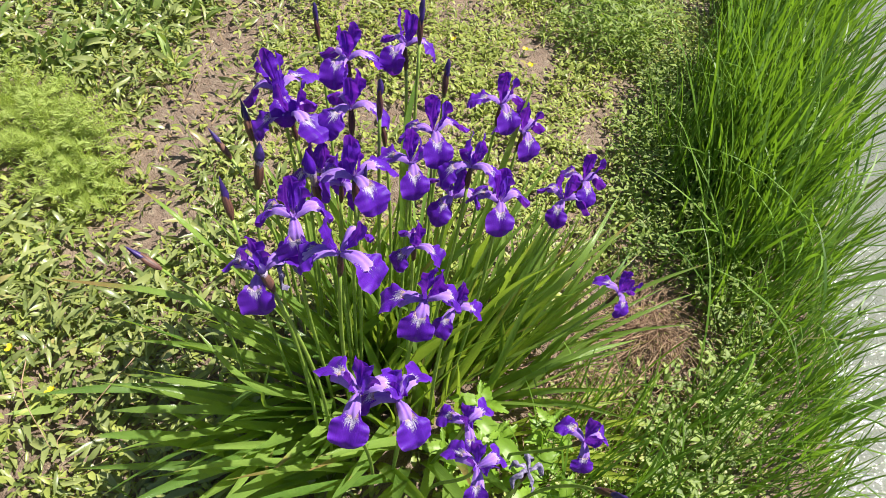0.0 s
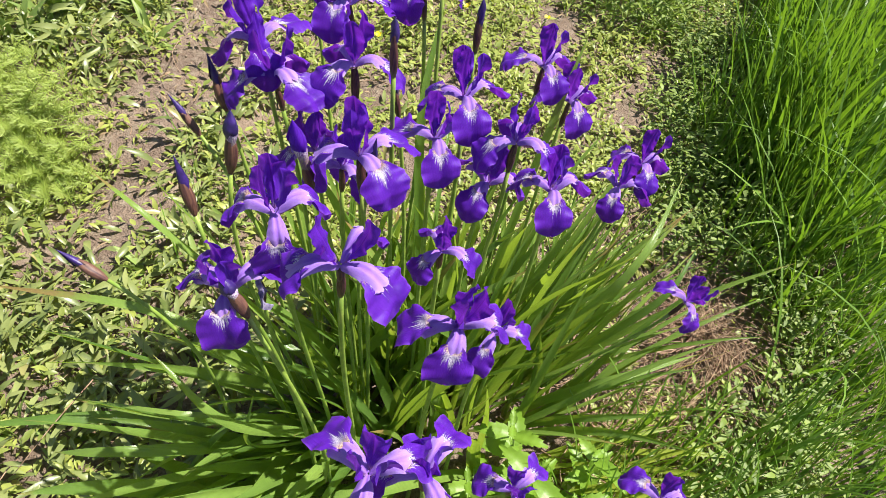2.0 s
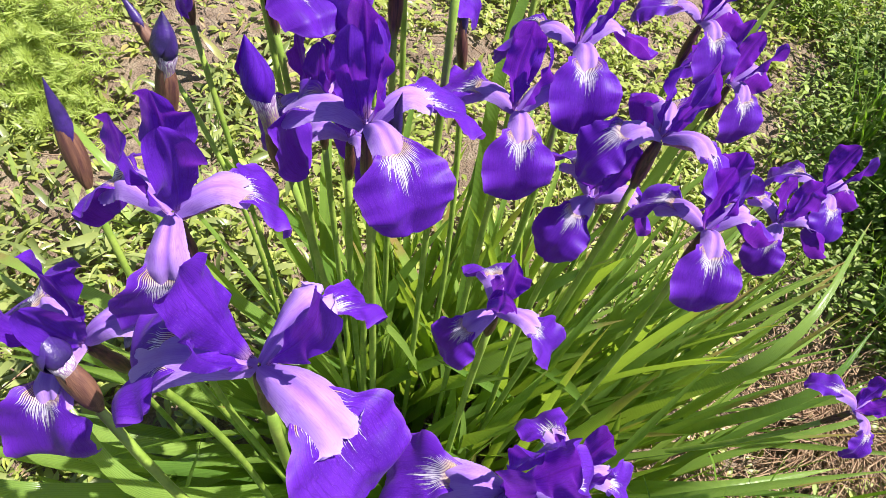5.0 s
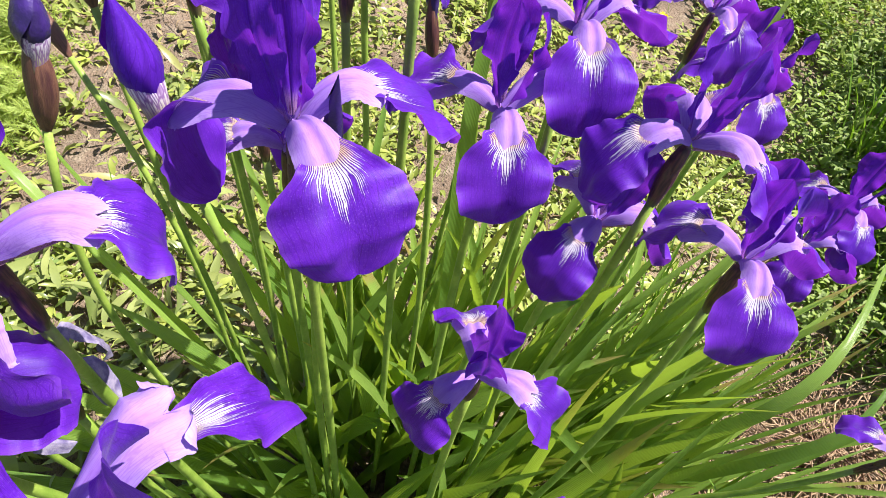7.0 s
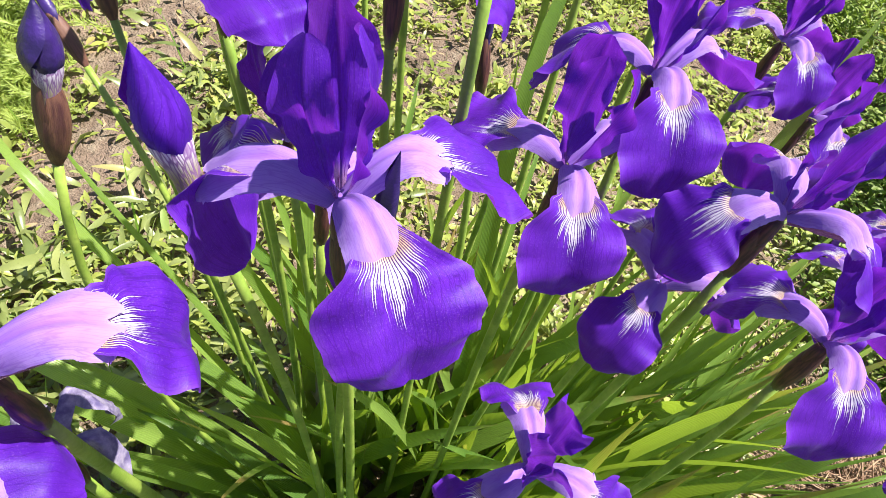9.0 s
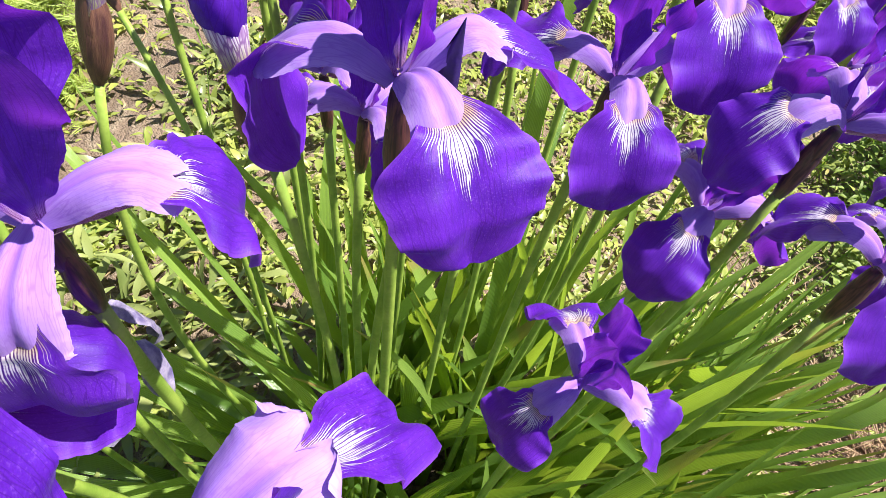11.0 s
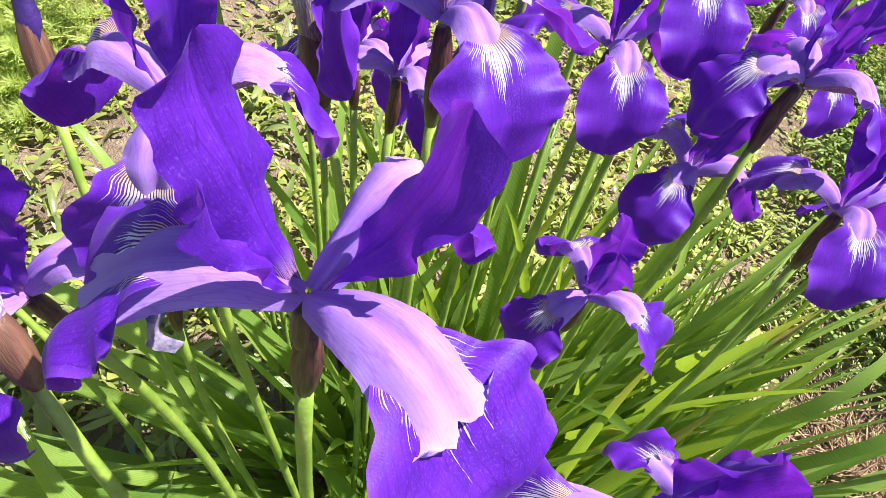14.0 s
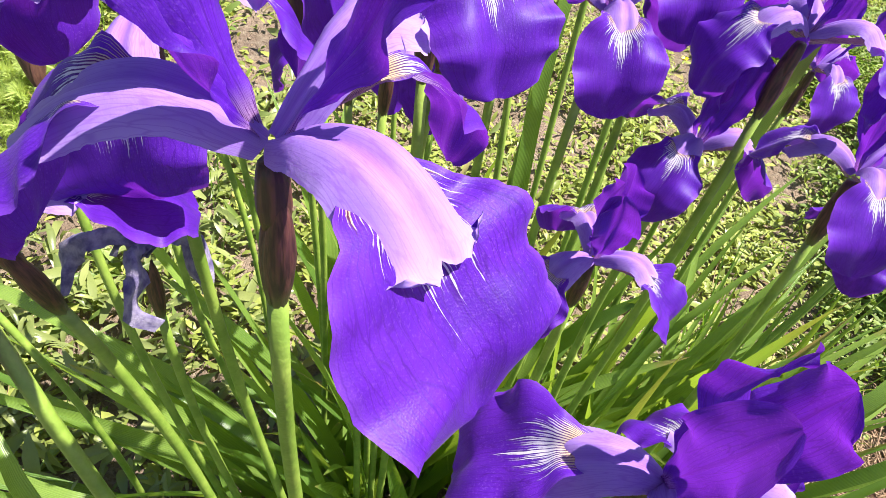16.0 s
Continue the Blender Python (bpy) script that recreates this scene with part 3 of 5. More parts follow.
def iris_flower(x, y, z, turn, size=1.0, lean=0.35, falls=(0, 1, 2), standards=(0, 1, 2), styles=(0, 1, 2), spread=0.82, label="", others=(120, 240), tilt=None, stand=None, sway=1.0, droop=(0, 0, 0)):
    """One flowering stem. turn: the direction in degrees of its first fall; others: how far round the other two stand; stand: how far round the standards are, where they don't halve the gaps; sway: how uneven the petals lie; droop: degrees by which each fall and its style arm hang lower."""
    foot = foot_of(x, y, spread)
    ax = axis_of(x, y, lean) if tilt is None else Vector(tilt).normalized()
    root = thing("iris_flower", Matrix.Translation(foot), label or "violet iris flower with pale lilac style arms on a green stem", "flower", "irises in the clump")
    up = ax.to_track_quat("Z", "Y").to_matrix()
    q = up.inverted() @ Vector((math.cos(radians(turn)), math.sin(radians(turn)), 0))
    a0 = math.atan2(q.y, q.x)
    head = Matrix.Translation(Vector((x, y, z)) - Vector(foot)) @ up.to_4x4() @ Matrix.Scale(size, 4)
    base = Vector((x, y, z)) - ax * 0.043 * size - Vector(foot)
    pts = stem_curve((0, 0, 0), base, ax, 0.3)
    part("stem", mesh_of("stem", *tube(pts, np.linspace(0.0034, 0.0024, len(pts)), 7), STEM), root)
    part("spathe", SPATHES[int(rng.integers(3))], root, "brown purple papery spathe", head @ pose(0, 0, 0, 0, 0, rng.uniform(0, 360)) @ Matrix.Diagonal((0.80, 0.80, 0.68, 1)))
    part("ovary", OVARY, root, "", head)
    for k, o in enumerate((0, *others)):
        turned = head @ Matrix.Rotation(a0 + radians(o), 4, "Z")
        wob = pose(0, 0, 0, sway * rng.uniform(-7, 7), sway * rng.uniform(-6, 6) + droop[k], 0)
        part("fall", FALLS[falls[k]], root, "violet fall petal with a white veined patch", turned @ wob)
        part("style_arm", STYLES[styles[k]], root, "pale lilac frilled style arm", turned @ wob)
        mid = o + ((others[0], others[1] - others[0], 360 - others[1])[k]) / 2
        mid = mid + sway * rng.uniform(-8, 8) if stand is None else stand[k]
        part("standard", STANDARDS[standards[k]], root, "upright deep violet standard petal", head @ Matrix.Rotation(a0 + radians(mid), 4, "Z") @ pose(0, 0, 0, sway * rng.uniform(-8, 8), sway * rng.uniform(-8, 8), 0))
    return root


# the flowers: place of the heart, direction of the first fall
iris_flower(-0.222, 0.795, 0.638, -112, 0.95, falls=(0, 2, 1))
iris_flower(-0.139, 0.830, 0.648, -118, 0.90, falls=(0, 1, 2))
iris_flower(-0.308, 0.717, 0.632, 48, 1.0, falls=(3, 1, 4))
iris_flower(-0.288, 0.683, 0.620, -160, 1.0, falls=(2, 3, 1))
iris_flower(-0.208, 0.696, 0.631, -125, 1.0, falls=(1, 2, 4))
iris_flower(-0.247, 0.660, 0.540, -150, 0.90, falls=(4, 0, 4), standards=(0, 2, 2))
iris_flower(-0.212, 0.606, 0.572, 195, 0.82, falls=(4, 5, 4), standards=(11, 2, 11), lean=0.2)
iris_flower(-0.191, 0.555, 0.638, -50, 0.98, falls=(1, 2, 7), others=(84, 230), lean=0.3, styles=(0, 1, 7), standards=(11, 0, 11), sway=0.4)
iris_flower(-0.120, 0.622, 0.606, -78, 0.92, falls=(0, 1, 2), standards=(11, 0, 2), lean=0.3, sway=0.5)
iris_flower(-0.092, 0.668, 0.624, -78, 0.95, falls=(0, 2, 1), sway=0.5)
iris_flower(-0.041, 0.614, 0.618, 203, 0.9, falls=(4, 4, 0), others=(132, 242), standards=(11, 0, 2), sway=0.6)
iris_flower(-0.058, 0.620, 0.551, -120, 0.9, falls=(4, 4, 5), others=(130, 240))
iris_flower(0.006, 0.598, 0.570, -91, 0.9, falls=(0, 4, 1))
iris_flower(0.024, 0.830, 0.558, -72, 0.95, falls=(0, 1, 2))
iris_flower(0.067, 0.814, 0.520, -75, 0.95, falls=(0, 4, 1))
iris_flower(0.153, 0.753, 0.428, -115, 0.95, falls=(4, 0, 1), spread=0.62)
iris_flower(0.192, 0.792, 0.439, -92, 0.95, falls=(4, 4, 0), spread=0.62)
iris_flower(0.259, 0.627, 0.341, -85, 0.80, falls=(4, 5, 5), lean=1.3, spread=0.40, styles=(0, 0, 0), label="lone violet iris flower leaning out over dry straw")
iris_flower(-0.108, 0.523, 0.552, -135, 0.75, falls=(4, 5, 4), label="small crumpled violet iris flower past its best")
iris_flower(-0.194, 0.423, 0.655, -28, 0.95, falls=(8, 10, 4), others=(84, 218), tilt=(0.02, -0.02, 1), styles=(5, 6, 7), standards=(9, 8, 10), stand=(36, 196, 258), sway=0.2)
iris_flower(-0.254, 0.486, 0.635, -76, 0.97, falls=(0, 4, 4), others=(112, 236), tilt=(0.02, -0.06, 1), sway=0.3, droop=(30, 4, 6))
iris_flower(-0.289, 0.445, 0.581, -88, 0.95, falls=(0, 2, 1), lean=0.6)
iris_flower(-0.095, 0.424, 0.577, -100, 0.97, falls=(0, 4, 5), others=(112, 285), standards=(1, 2, 0), stand=(128, 205, 318), lean=0.4, sway=0.5)
iris_flower(-0.052, 0.456, 0.514, 5, 0.75, falls=(5, 4, 5), label="small drooping violet iris flower beside a larger one")
iris_flower(-0.163, 0.290, 0.597, -100, 0.93, falls=(2, 4, 5), lean=0.35, spread=0.62, sway=0.6)
iris_flower(-0.121, 0.306, 0.552, -62, 0.93, falls=(2, 5, 4), lean=0.35, spread=0.62, sway=0.6)
iris_flower(-0.029, 0.328, 0.450, -78, 0.75, falls=(4, 5, 4), lean=0.6, spread=0.62)
iris_flower(-0.019, 0.269, 0.461, -92, 0.8, falls=(5, 4, 5), lean=0.6, spread=0.62)
iris_flower(0.156, 0.353, 0.351, -98, 0.85, falls=(4, 5, 4), lean=1.0, spread=0.62)


def make_bud(seed, length=0.05, fat=1.0, material=BUD):
    """Petals rolled into a point, showing above the spathe."""
    n = 14
    t = np.linspace(0, 1, n)
    w = profile([(0, 0.002), (0.25, 0.0042), (0.5, 0.0050), (0.75, 0.0042), (0.92, 0.0024), (1, 0.0003)], n) * fat
    verts, uvs, sides = [], [], 12
    for i in range(n):
        for k in range(sides):
            q = 2 * math.pi * k / sides + t[i] * 3.2
            rr = w[i] * (1 + 0.18 * math.cos(3 * (q - t[i] * 3.0)))
            verts.append((rr * math.cos(q), rr * math.sin(q), -0.034 + length * t[i]))
            uvs.append((k / sides, 0.3 + 0.7 * t[i]))
    faces = [(i * sides + k, i * sides + (k + 1) % sides, (i + 1) * sides + (k + 1) % sides, (i + 1) * sides + k) for i in range(n - 1) for k in range(sides)]
    return mesh_of("bud", verts, faces, material, uvs)


BUDS = [make_bud(41, 0.042), make_bud(42, 0.048), make_bud(43, 0.038), make_bud(44, 0.058, 1.25, STANDARD)]


def iris_bud(x, y, z, lean=0.6, size=1.0, kind=0, spread=0.70, tilt=None, label=""):
    foot = foot_of(x, y, spread)
    ax = axis_of(x, y, lean) if tilt is None else Vector(tilt).normalized()
    x, y, z = Vector((x, y, z)) + ax * 0.030 * size
    root = thing("iris_bud", Matrix.Translation(foot), label or "closed dark violet iris bud in a brown spathe", "flower bud", "iris buds in the clump")
    head = Matrix.Translation(Vector((x, y, z)) - Vector(foot)) @ ax.to_track_quat("Z", "Y").to_matrix().to_4x4() @ Matrix.Scale(size, 4)
    base = Vector((x, y, z)) - ax * 0.068 * size - Vector(foot)
    pts = stem_curve((0, 0, 0), base, ax, 0.3)
    part("stem", mesh_of("stem", *tube(pts, np.linspace(0.0032, 0.0024, len(pts)), 7), STEM), root)
    part("spathe", SPATHES[int(rng.integers(3))], root, "brown purple spathe", head)
    part("bud", BUDS[kind], root, "rolled dark violet petals", head)


def bract_pair(length, width):
    """Two pointed papery bracts wrapped round the foot of a bud."""
    verts, faces, n, nu = [], [], 14, 11
    for side, ln in ((0, length), (1, length * 0.84)):
        t = np.linspace(0, 1, n)
        w = profile([(0, 0.30), (0.08, 0.55), (0.25, 0.85), (0.5, 1.0), (0.75, 0.82), (0.92, 0.40), (1.0, 0.06)], n) * width * 0.5
        base = len(verts)
        for i in range(n):
            spread = 1.45 - 0.7 * t[i]
            for j in range(nu):
                q = math.pi * (j / (nu - 1) - 0.5) * spread + math.pi * side
                verts.append(((w[i] * (1.0 + 0.05 * side)) * math.cos(q), w[i] * 0.86 * math.sin(q), ln * t[i]))
        faces += [tuple(base + k for k in f) for f in grid_faces(nu, n)]
    return mesh_of("spathe", verts, faces, BRACT)


def rolled_petals(low, high, width, material, turns=0.5, bend=0.0):
    """Petals furled round each other into a point, with the open edge of one standing off."""
    n, sides = 26, 26
    t = np.linspace(0, 1, n)
    w = profile([(0, 0.34), (0.12, 0.62), (0.3, 0.95), (0.42, 1.0), (0.62, 0.80), (0.80, 0.46), (0.93, 0.18), (1, 0.03)], n) * width * 0.5
    verts, uvs = [], []
    for i in range(n):
        for k in range(sides + 1):
            f = k / sides
            q = 2 * math.pi * f * 1.12 + t[i] * turns * 6.28
            rr = w[i] * (0.84 + 0.34 * f ** 3 + 0.06 * math.cos(3 * q) + 0.03 * math.sin(7 * q + 9 * t[i]))
            verts.append((rr * math.cos(q) + bend * t[i] ** 2, rr * math.sin(q), low + (high - low) * t[i]))
            uvs.append((f, 0.18 + 0.8 * t[i]))
    return mesh_of("bud", verts, grid_faces(sides + 1, n), material, uvs)


def bud_between(joint, tip, opening=False, width=0.0125, foot=None, label="", petals=STANDARD, wrap=0.56):
    """A bud whose spathe begins at the joint and whose point stands at the tip."""
    joint, tip = Vector(joint), Vector(tip)
    ax, ln = (tip - joint).normalized(), (tip - joint).length
    foot = foot or foot_of(joint.x, joint.y, 0.80)
    root = thing("iris_bud", Matrix.Translation(foot), label or "closed dark violet iris bud in a brown spathe", "flower bud", "iris buds in the clump")
    head = Matrix.Translation(joint - Vector(foot)) @ ax.to_track_quat("Z", "Y").to_matrix().to_4x4() @ Matrix.Rotation(rng.uniform(0, 6.28), 4, "Z")
    pts = stem_curve((0, 0, 0), joint - Vector(foot), ax, 0.3)
    part("stem", mesh_of("stem", *tube(pts, np.linspace(0.0030, 0.0022, len(pts)), 8), STEM), root)
    part("spathe", bract_pair(ln * (wrap if opening else 0.74), width), root, "brown purple papery spathe", head)
    if opening:
        c = np.stack([np.zeros(10), np.zeros(10), np.linspace(ln * 0.25, ln * 0.66, 10)], 1)
        v, f = tube(c, np.array([0.72, 0.78, 0.80, 0.78, 0.76, 0.76, 0.80, 0.90, 1.02, 1.05]) * width * 0.42, 20, False)
        part("throat", mesh_of("throat", v, f, NECK, [((k % 20) / 20, (k // 20) / 9) for k in range(200)]), root, "pale brown veined throat", head)
        part("bud", rolled_petals(ln * 0.53, ln, width * 1.18, petals, 0.35, 0.002), root, "furled violet petals", head)
    else:
        part("bud", rolled_petals(ln * 0.30, ln, width * 0.72, BUD, 0.6), root, "rolled dark violet petals", head)
    return root


for bx, by, bz, k in ((-0.281, 0.910, 0.621, 0), (-0.120, 0.800, 0.706, 1), (-0.078, 0.755, 0.651, 0), 
                      (-0.167, 0.640, 0.695, 2), (-0.162, 0.711, 0.585, 0)):
    iris_bud(bx, by, bz, kind=k, size=0.82)
bud_between((-0.2331, 0.561, 0.5791), (-0.2500, 0.563, 0.664), True, 0.0145, label="opening violet iris bud in a brown spathe")
bud_between((-0.3225, 0.597, 0.5570), (-0.3140, 0.613, 0.627), True, 0.0135, label="dark violet iris bud swelling out of a brown spathe", petals=BUD, wrap=0.74)
bud_between((-0.3451, 0.543, 0.5521), (-0.3573, 0.561, 0.6136), False, 0.0125)
bud_between((-0.4562, 0.537, 0.4400), (-0.5050, 0.552, 0.4690), False, 0.0125)
bud_between((-0.3880, 0.710, 0.4980), (-0.4210, 0.728, 0.5420), False, 0.0105)
bud_between((-0.3445, 0.689, 0.5580), (-0.3590, 0.705, 0.6200), False, 0.0130)
bud_between((-0.1829, 0.5621, 0.5913), (-0.1763, 0.557, 0.6586), False, 0.0115, foot=(-0.176, 0.566, -0.05), label="dark violet iris bud beside an open flower")
bud_between((-0.270, 0.420, 0.575), (-0.288, 0.432, 0.616), True, 0.0118, foot=(-0.215, 0.452, -0.05), label="plump iris bud in a pinkish brown papery spathe", petals=BUD, wrap=0.80)


def withered_flower(x, y, z, size=1.0):
    foot = foot_of(x, y)
    root = thing("withered_iris", Matrix.Translation(foot), "shrivelled greyish violet iris flower past bloom", "flower")
    top = Vector((x, y, z)) - Vector(foot)
    pts = stem_curve((0, 0, 0), top - Vector((0, 0, 0.05 * size)), (0, 0, 1), 0.3)
    part("stem", mesh_of("stem", *tube(pts, np.linspace(0.0030, 0.0022, len(pts)), 7), STEM), root)
    part("spathe", SPATHES[1], root, "brown spathe", Matrix.Translation(top) @ Matrix.Scale(0.8 * size, 4))
    for k in range(5):
        r = np.random.default_rng(500 + k)
        c = spline([(0, 0, -0.01), (0.008, 0, 0.004), (0.020, 0.004, 0.006 * r.uniform(0, 2)), (0.030, -0.002, -0.008), (0.032, 0.003, -0.022)], 14)
        w = profile([(0, 0.002), (0.4, 0.004), (0.7, 0.006), (1, 0.002)], 14)
        made = blade(c, w, np.full(14, 0.9), 7, 0.003, r, twist=r.uniform(-2, 2))
        part("petal", petal_mesh("petal", made, WILT), root, "shrivelled petal", Matrix.Translation(top) @ pose(0, 0, 0, r.uniform(-20, 20), r.uniform(-20, 20), 72 * k) @ Matrix.Scale(size, 4))


withered_flower(-0.280, 0.495, 0.531, 0.9)
withered_flower(0.055, 0.288, 0.410, 0.8)
iris_bud(0.158, 0.260, 0.412, lean=1.2, size=0.9, kind=1)


# ---- iris leaves ----
def make_iris_leaf(length, width, lean, droop, seed, material=IRIS_LEAF):
    """A sword-shaped leaf: rises from its foot along +x and arches over."""
    r = np.random.default_rng(seed)
    n = 16
    p, a = np.array([0.0, 0.0, 0.0]), lean
    pts = [p.copy()]
    for i in range(n - 1):
        a += droop * (0.3 + 1.7 * (i / (n - 1)) ** 1.6) / (n - 1)
        p = p + np.array([math.sin(a), 0.012 * math.sin(i * 0.6 + seed), math.cos(a)]) * length / (n - 1)
        pts.append(p.copy())
    c = np.array(pts)
    w = profile([(0, 0.55), (0.1, 0.75), (0.35, 1.0), (0.65, 0.9), (0.85, 0.55), (0.95, 0.22), (1, 0.02)], n) * width / 2
    made = blade(c, w, np.full(n, -0.28), 4, 0.0, r, twist=r.uniform(-1.1, 1.1))
    return petal_mesh("leaf", made, material)


leaf_root = thing("iris_leaf_clump", Matrix.Translation((CLUMP.x, CLUMP.y, height(CLUMP.x, CLUMP.y))), "dense clump of arching sword-shaped green iris leaves", "leaf clump")


def leaf_set(count, first, length, width, lean, droop, material=IRIS_LEAF):
    return [make_iris_leaf(length[0] + (length[1] - length[0]) * ((k * 7) % 11) / 10, width[0] + (width[1] - width[0]) * ((k * 3) % 7) / 6,
                           lean[0] + (lean[1] - lean[0]) * ((k * 5) % 9) / 8, droop[0] + (droop[1] - droop[0]) * ((k * 4) % 13) / 12, first + k, material) for k in range(count)]


def plant_leaves(count, shapes, xs, ys, heading, scatter):
    for k in range(count):
        x, y = rng.uniform(*xs), rng.uniform(*ys)
        h = rng.uniform(*heading) + rng.normal(0, scatter)
        z = rng.uniform(0.70, 1.06)
        turned = pose(0, 0, 0, rng.uniform(-9, 9), rng.uniform(-8, 8), h)
        part("leaf", shapes[int(rng.integers(len(shapes)))], leaf_root, "", Matrix.Translation(Vector((x, y, height(x, y) - 0.01)) - leaf_root.location) @ turned @ Matrix.Diagonal((z, 0.6 + 0.4 * z, z, 1)))


UPRIGHT = leaf_set(14, 100, (0.36, 0.54), (0.012, 0.020), (0.02, 0.28), (0.05, 0.55))
BROAD = leaf_set(14, 130, (0.34, 0.52), (0.018, 0.026), (0.38, 0.85), (0.20, 0.80))
LEANING = leaf_set(14, 160, (0.34, 0.53), (0.0075, 0.013), (0.28, 0.75), (0.15, 0.75))
INNER = leaf_set(14, 220, (0.26, 0.44), (0.017, 0.025), (0.02, 0.34), (0.05, 0.70))
FLAT = leaf_set(10, 250, (0.28, 0.46), (0.018, 0.026), (0.62, 1.05), (0.15, 0.60))
LOW = leaf_set(8, 190, (0.22, 0.32), (0.009, 0.014), (0.80, 1.15), (0.3, 0.7), PALE_LEAF)
plant_leaves(48, UPRIGHT, (-0.18, 0.14), (0.52, 0.80), (0, 360), 0)
plant_leaves(50, BROAD, (-0.34, -0.08), (0.42, 0.64), (155, 262), 16)
plant_leaves(115, LEANING, (-0.06, 0.17), (0.56, 0.79), (5, 62), 15)
plant_leaves(18, LEANING, (-0.25, 0.10), (0.70, 0.82), (60, 140), 20)
plant_leaves(16, BROAD, (-0.14, 0.06), (0.42, 0.53), (215, 300), 15)
plant_leaves(56, INNER, (-0.20, 0.02), (0.48, 0.74), (0, 360), 0)
plant_leaves(50, INNER, (-0.26, 0.10), (0.62, 0.82), (0, 360), 0)
plant_leaves(26, UPRIGHT, (-0.28, -0.04), (0.64, 0.84), (0, 360), 0)
plant_leaves(9, FLAT, (-0.32, -0.14), (0.42, 0.58), (170, 255), 14)
plant_leaves(30, LOW, (0.08, 0.19), (0.46, 0.56), (-30, 22), 9)


def placed_leaf(mid, tip, width, seed):
    """A leaf that grows from the clump through a known bend to a known tip."""
    fx, fy = CLUMP.x + (mid[0] - CLUMP.x) * 0.45, CLUMP.y + (mid[1] - CLUMP.y) * 0.45
    foot = np.array([fx, fy, height(fx, fy) - 0.01])
    mid, tip = np.array(mid), np.array(tip)
    low = foot + (mid - foot) * 0.45 + np.array([0, 0, 0.10 * max(0.2, mid[2])])
    c = spline([foot, low, mid, tip], 18) - foot
    w = profile([(0, 0.55), (0.1, 0.75), (0.35, 1.0), (0.65, 0.9), (0.85, 0.55), (0.95, 0.22), (1, 0.02)], 18) * width / 2
    d = tip - foot
    made = blade(c, w, np.full(18, -0.28), 4, 0.0, np.random.default_rng(seed), twist=0.5 if seed % 2 else -0.5, side=(-d[1], d[0], 0.3))
    part("leaf", petal_mesh("leaf", made, IRIS_LEAF), leaf_root, "", Matrix.Translation(Vector(foot) - leaf_root.location))


for k, (lm, lt, lw) in enumerate((
        ((-0.479, 0.617, 0.245), (-0.754, 0.685, 0.182), 0.016), ((-0.476, 0.561, 0.185), (-0.687, 0.593, 0.119), 0.015),
        ((-0.444, 0.511, 0.138), (-0.622, 0.556, 0.077), 0.017), ((-0.338, 0.435, 0.181), (-0.394, 0.434, 0.154), 0.017),
        ((-0.497, 0.733, 0.303), (-0.589, 0.791, 0.333), 0.011), ((-0.456, 0.742, 0.328), (-0.513, 0.782, 0.362), 0.011),
        ((0.208, 0.591, 0.166), (0.364, 0.646, 0.165), 0.013), ((0.227, 0.528, 0.108), (0.364, 0.511, 0.084), 0.013),
        ((0.186, 0.668, 0.355), (0.278, 0.816, 0.396), 0.011), ((0.048, 0.797, 0.510), (0.070, 0.835, 0.613), 0.011),
        ((-0.128, 0.783, 0.489), (-0.110, 0.866, 0.611), 0.012), ((-0.324, 0.457, 0.183), (-0.316, 0.497, 0.265), 0.017),
        ((0.245, 0.657, 0.292), (0.305, 0.730, 0.339), 0.010), ((0.203, 0.547, 0.125), (0.353, 0.572, 0.093), 0.012),
        ((-0.376, 0.419, 0.076), (-0.498, 0.390, 0.001), 0.016), ((-0.411, 0.552, 0.283), (-0.542, 0.600, 0.237), 0.013),
        ((-0.352, 0.497, 0.159), (-0.450, 0.426, 0.047), 0.017), ((-0.412, 0.462, 0.250), (-0.551, 0.496, 0.220), 0.019),
        ((-0.462, 0.435, 0.200), (-0.570, 0.442, 0.170), 0.019), ((-0.543, 0.572, 0.220), (-0.652, 0.607, 0.200), 0.016), ((-0.334, 0.439, 0.300), (-0.417, 0.493, 0.360), 0.018))):
    placed_leaf(lm, lt, lw * 1.2, 300 + k)


# ---- ground cover ----
def soil_bare(x, y):
    """1 on the bare strip of soil, 0 among the weeds."""
    pts = ((-0.74, 2.45), (-0.66, 1.95), (-0.68, 1.50), (-0.74, 1.22), (-0.70, 0.98))
    best = 9.0
    for (ax, ay), (bx, by) in zip(pts, pts[1:]):
        dx, dy = bx - ax, by - ay
        t = max(0, min(1, ((x - ax) * dx + (y - ay) * dy) / (dx * dx + dy * dy)))
        best = min(best, math.hypot(x - ax - t * dx, y - ay - t * dy))
    spot = min(math.hypot(x + 0.50, y - 0.62), math.hypot(x + 0.56, y - 0.80))
    return best < 0.105 + 0.09 * noise.noise(Vector((x * 6, y * 6, 3))) or spot < 0.045 + 0.05 * noise.noise(Vector((x * 9, y * 9, 6)))


def in_clump(x, y):
    return ((x - CLUMP.x) / 0.30) ** 2 + ((y - CLUMP.y) / 0.20) ** 2 < 1


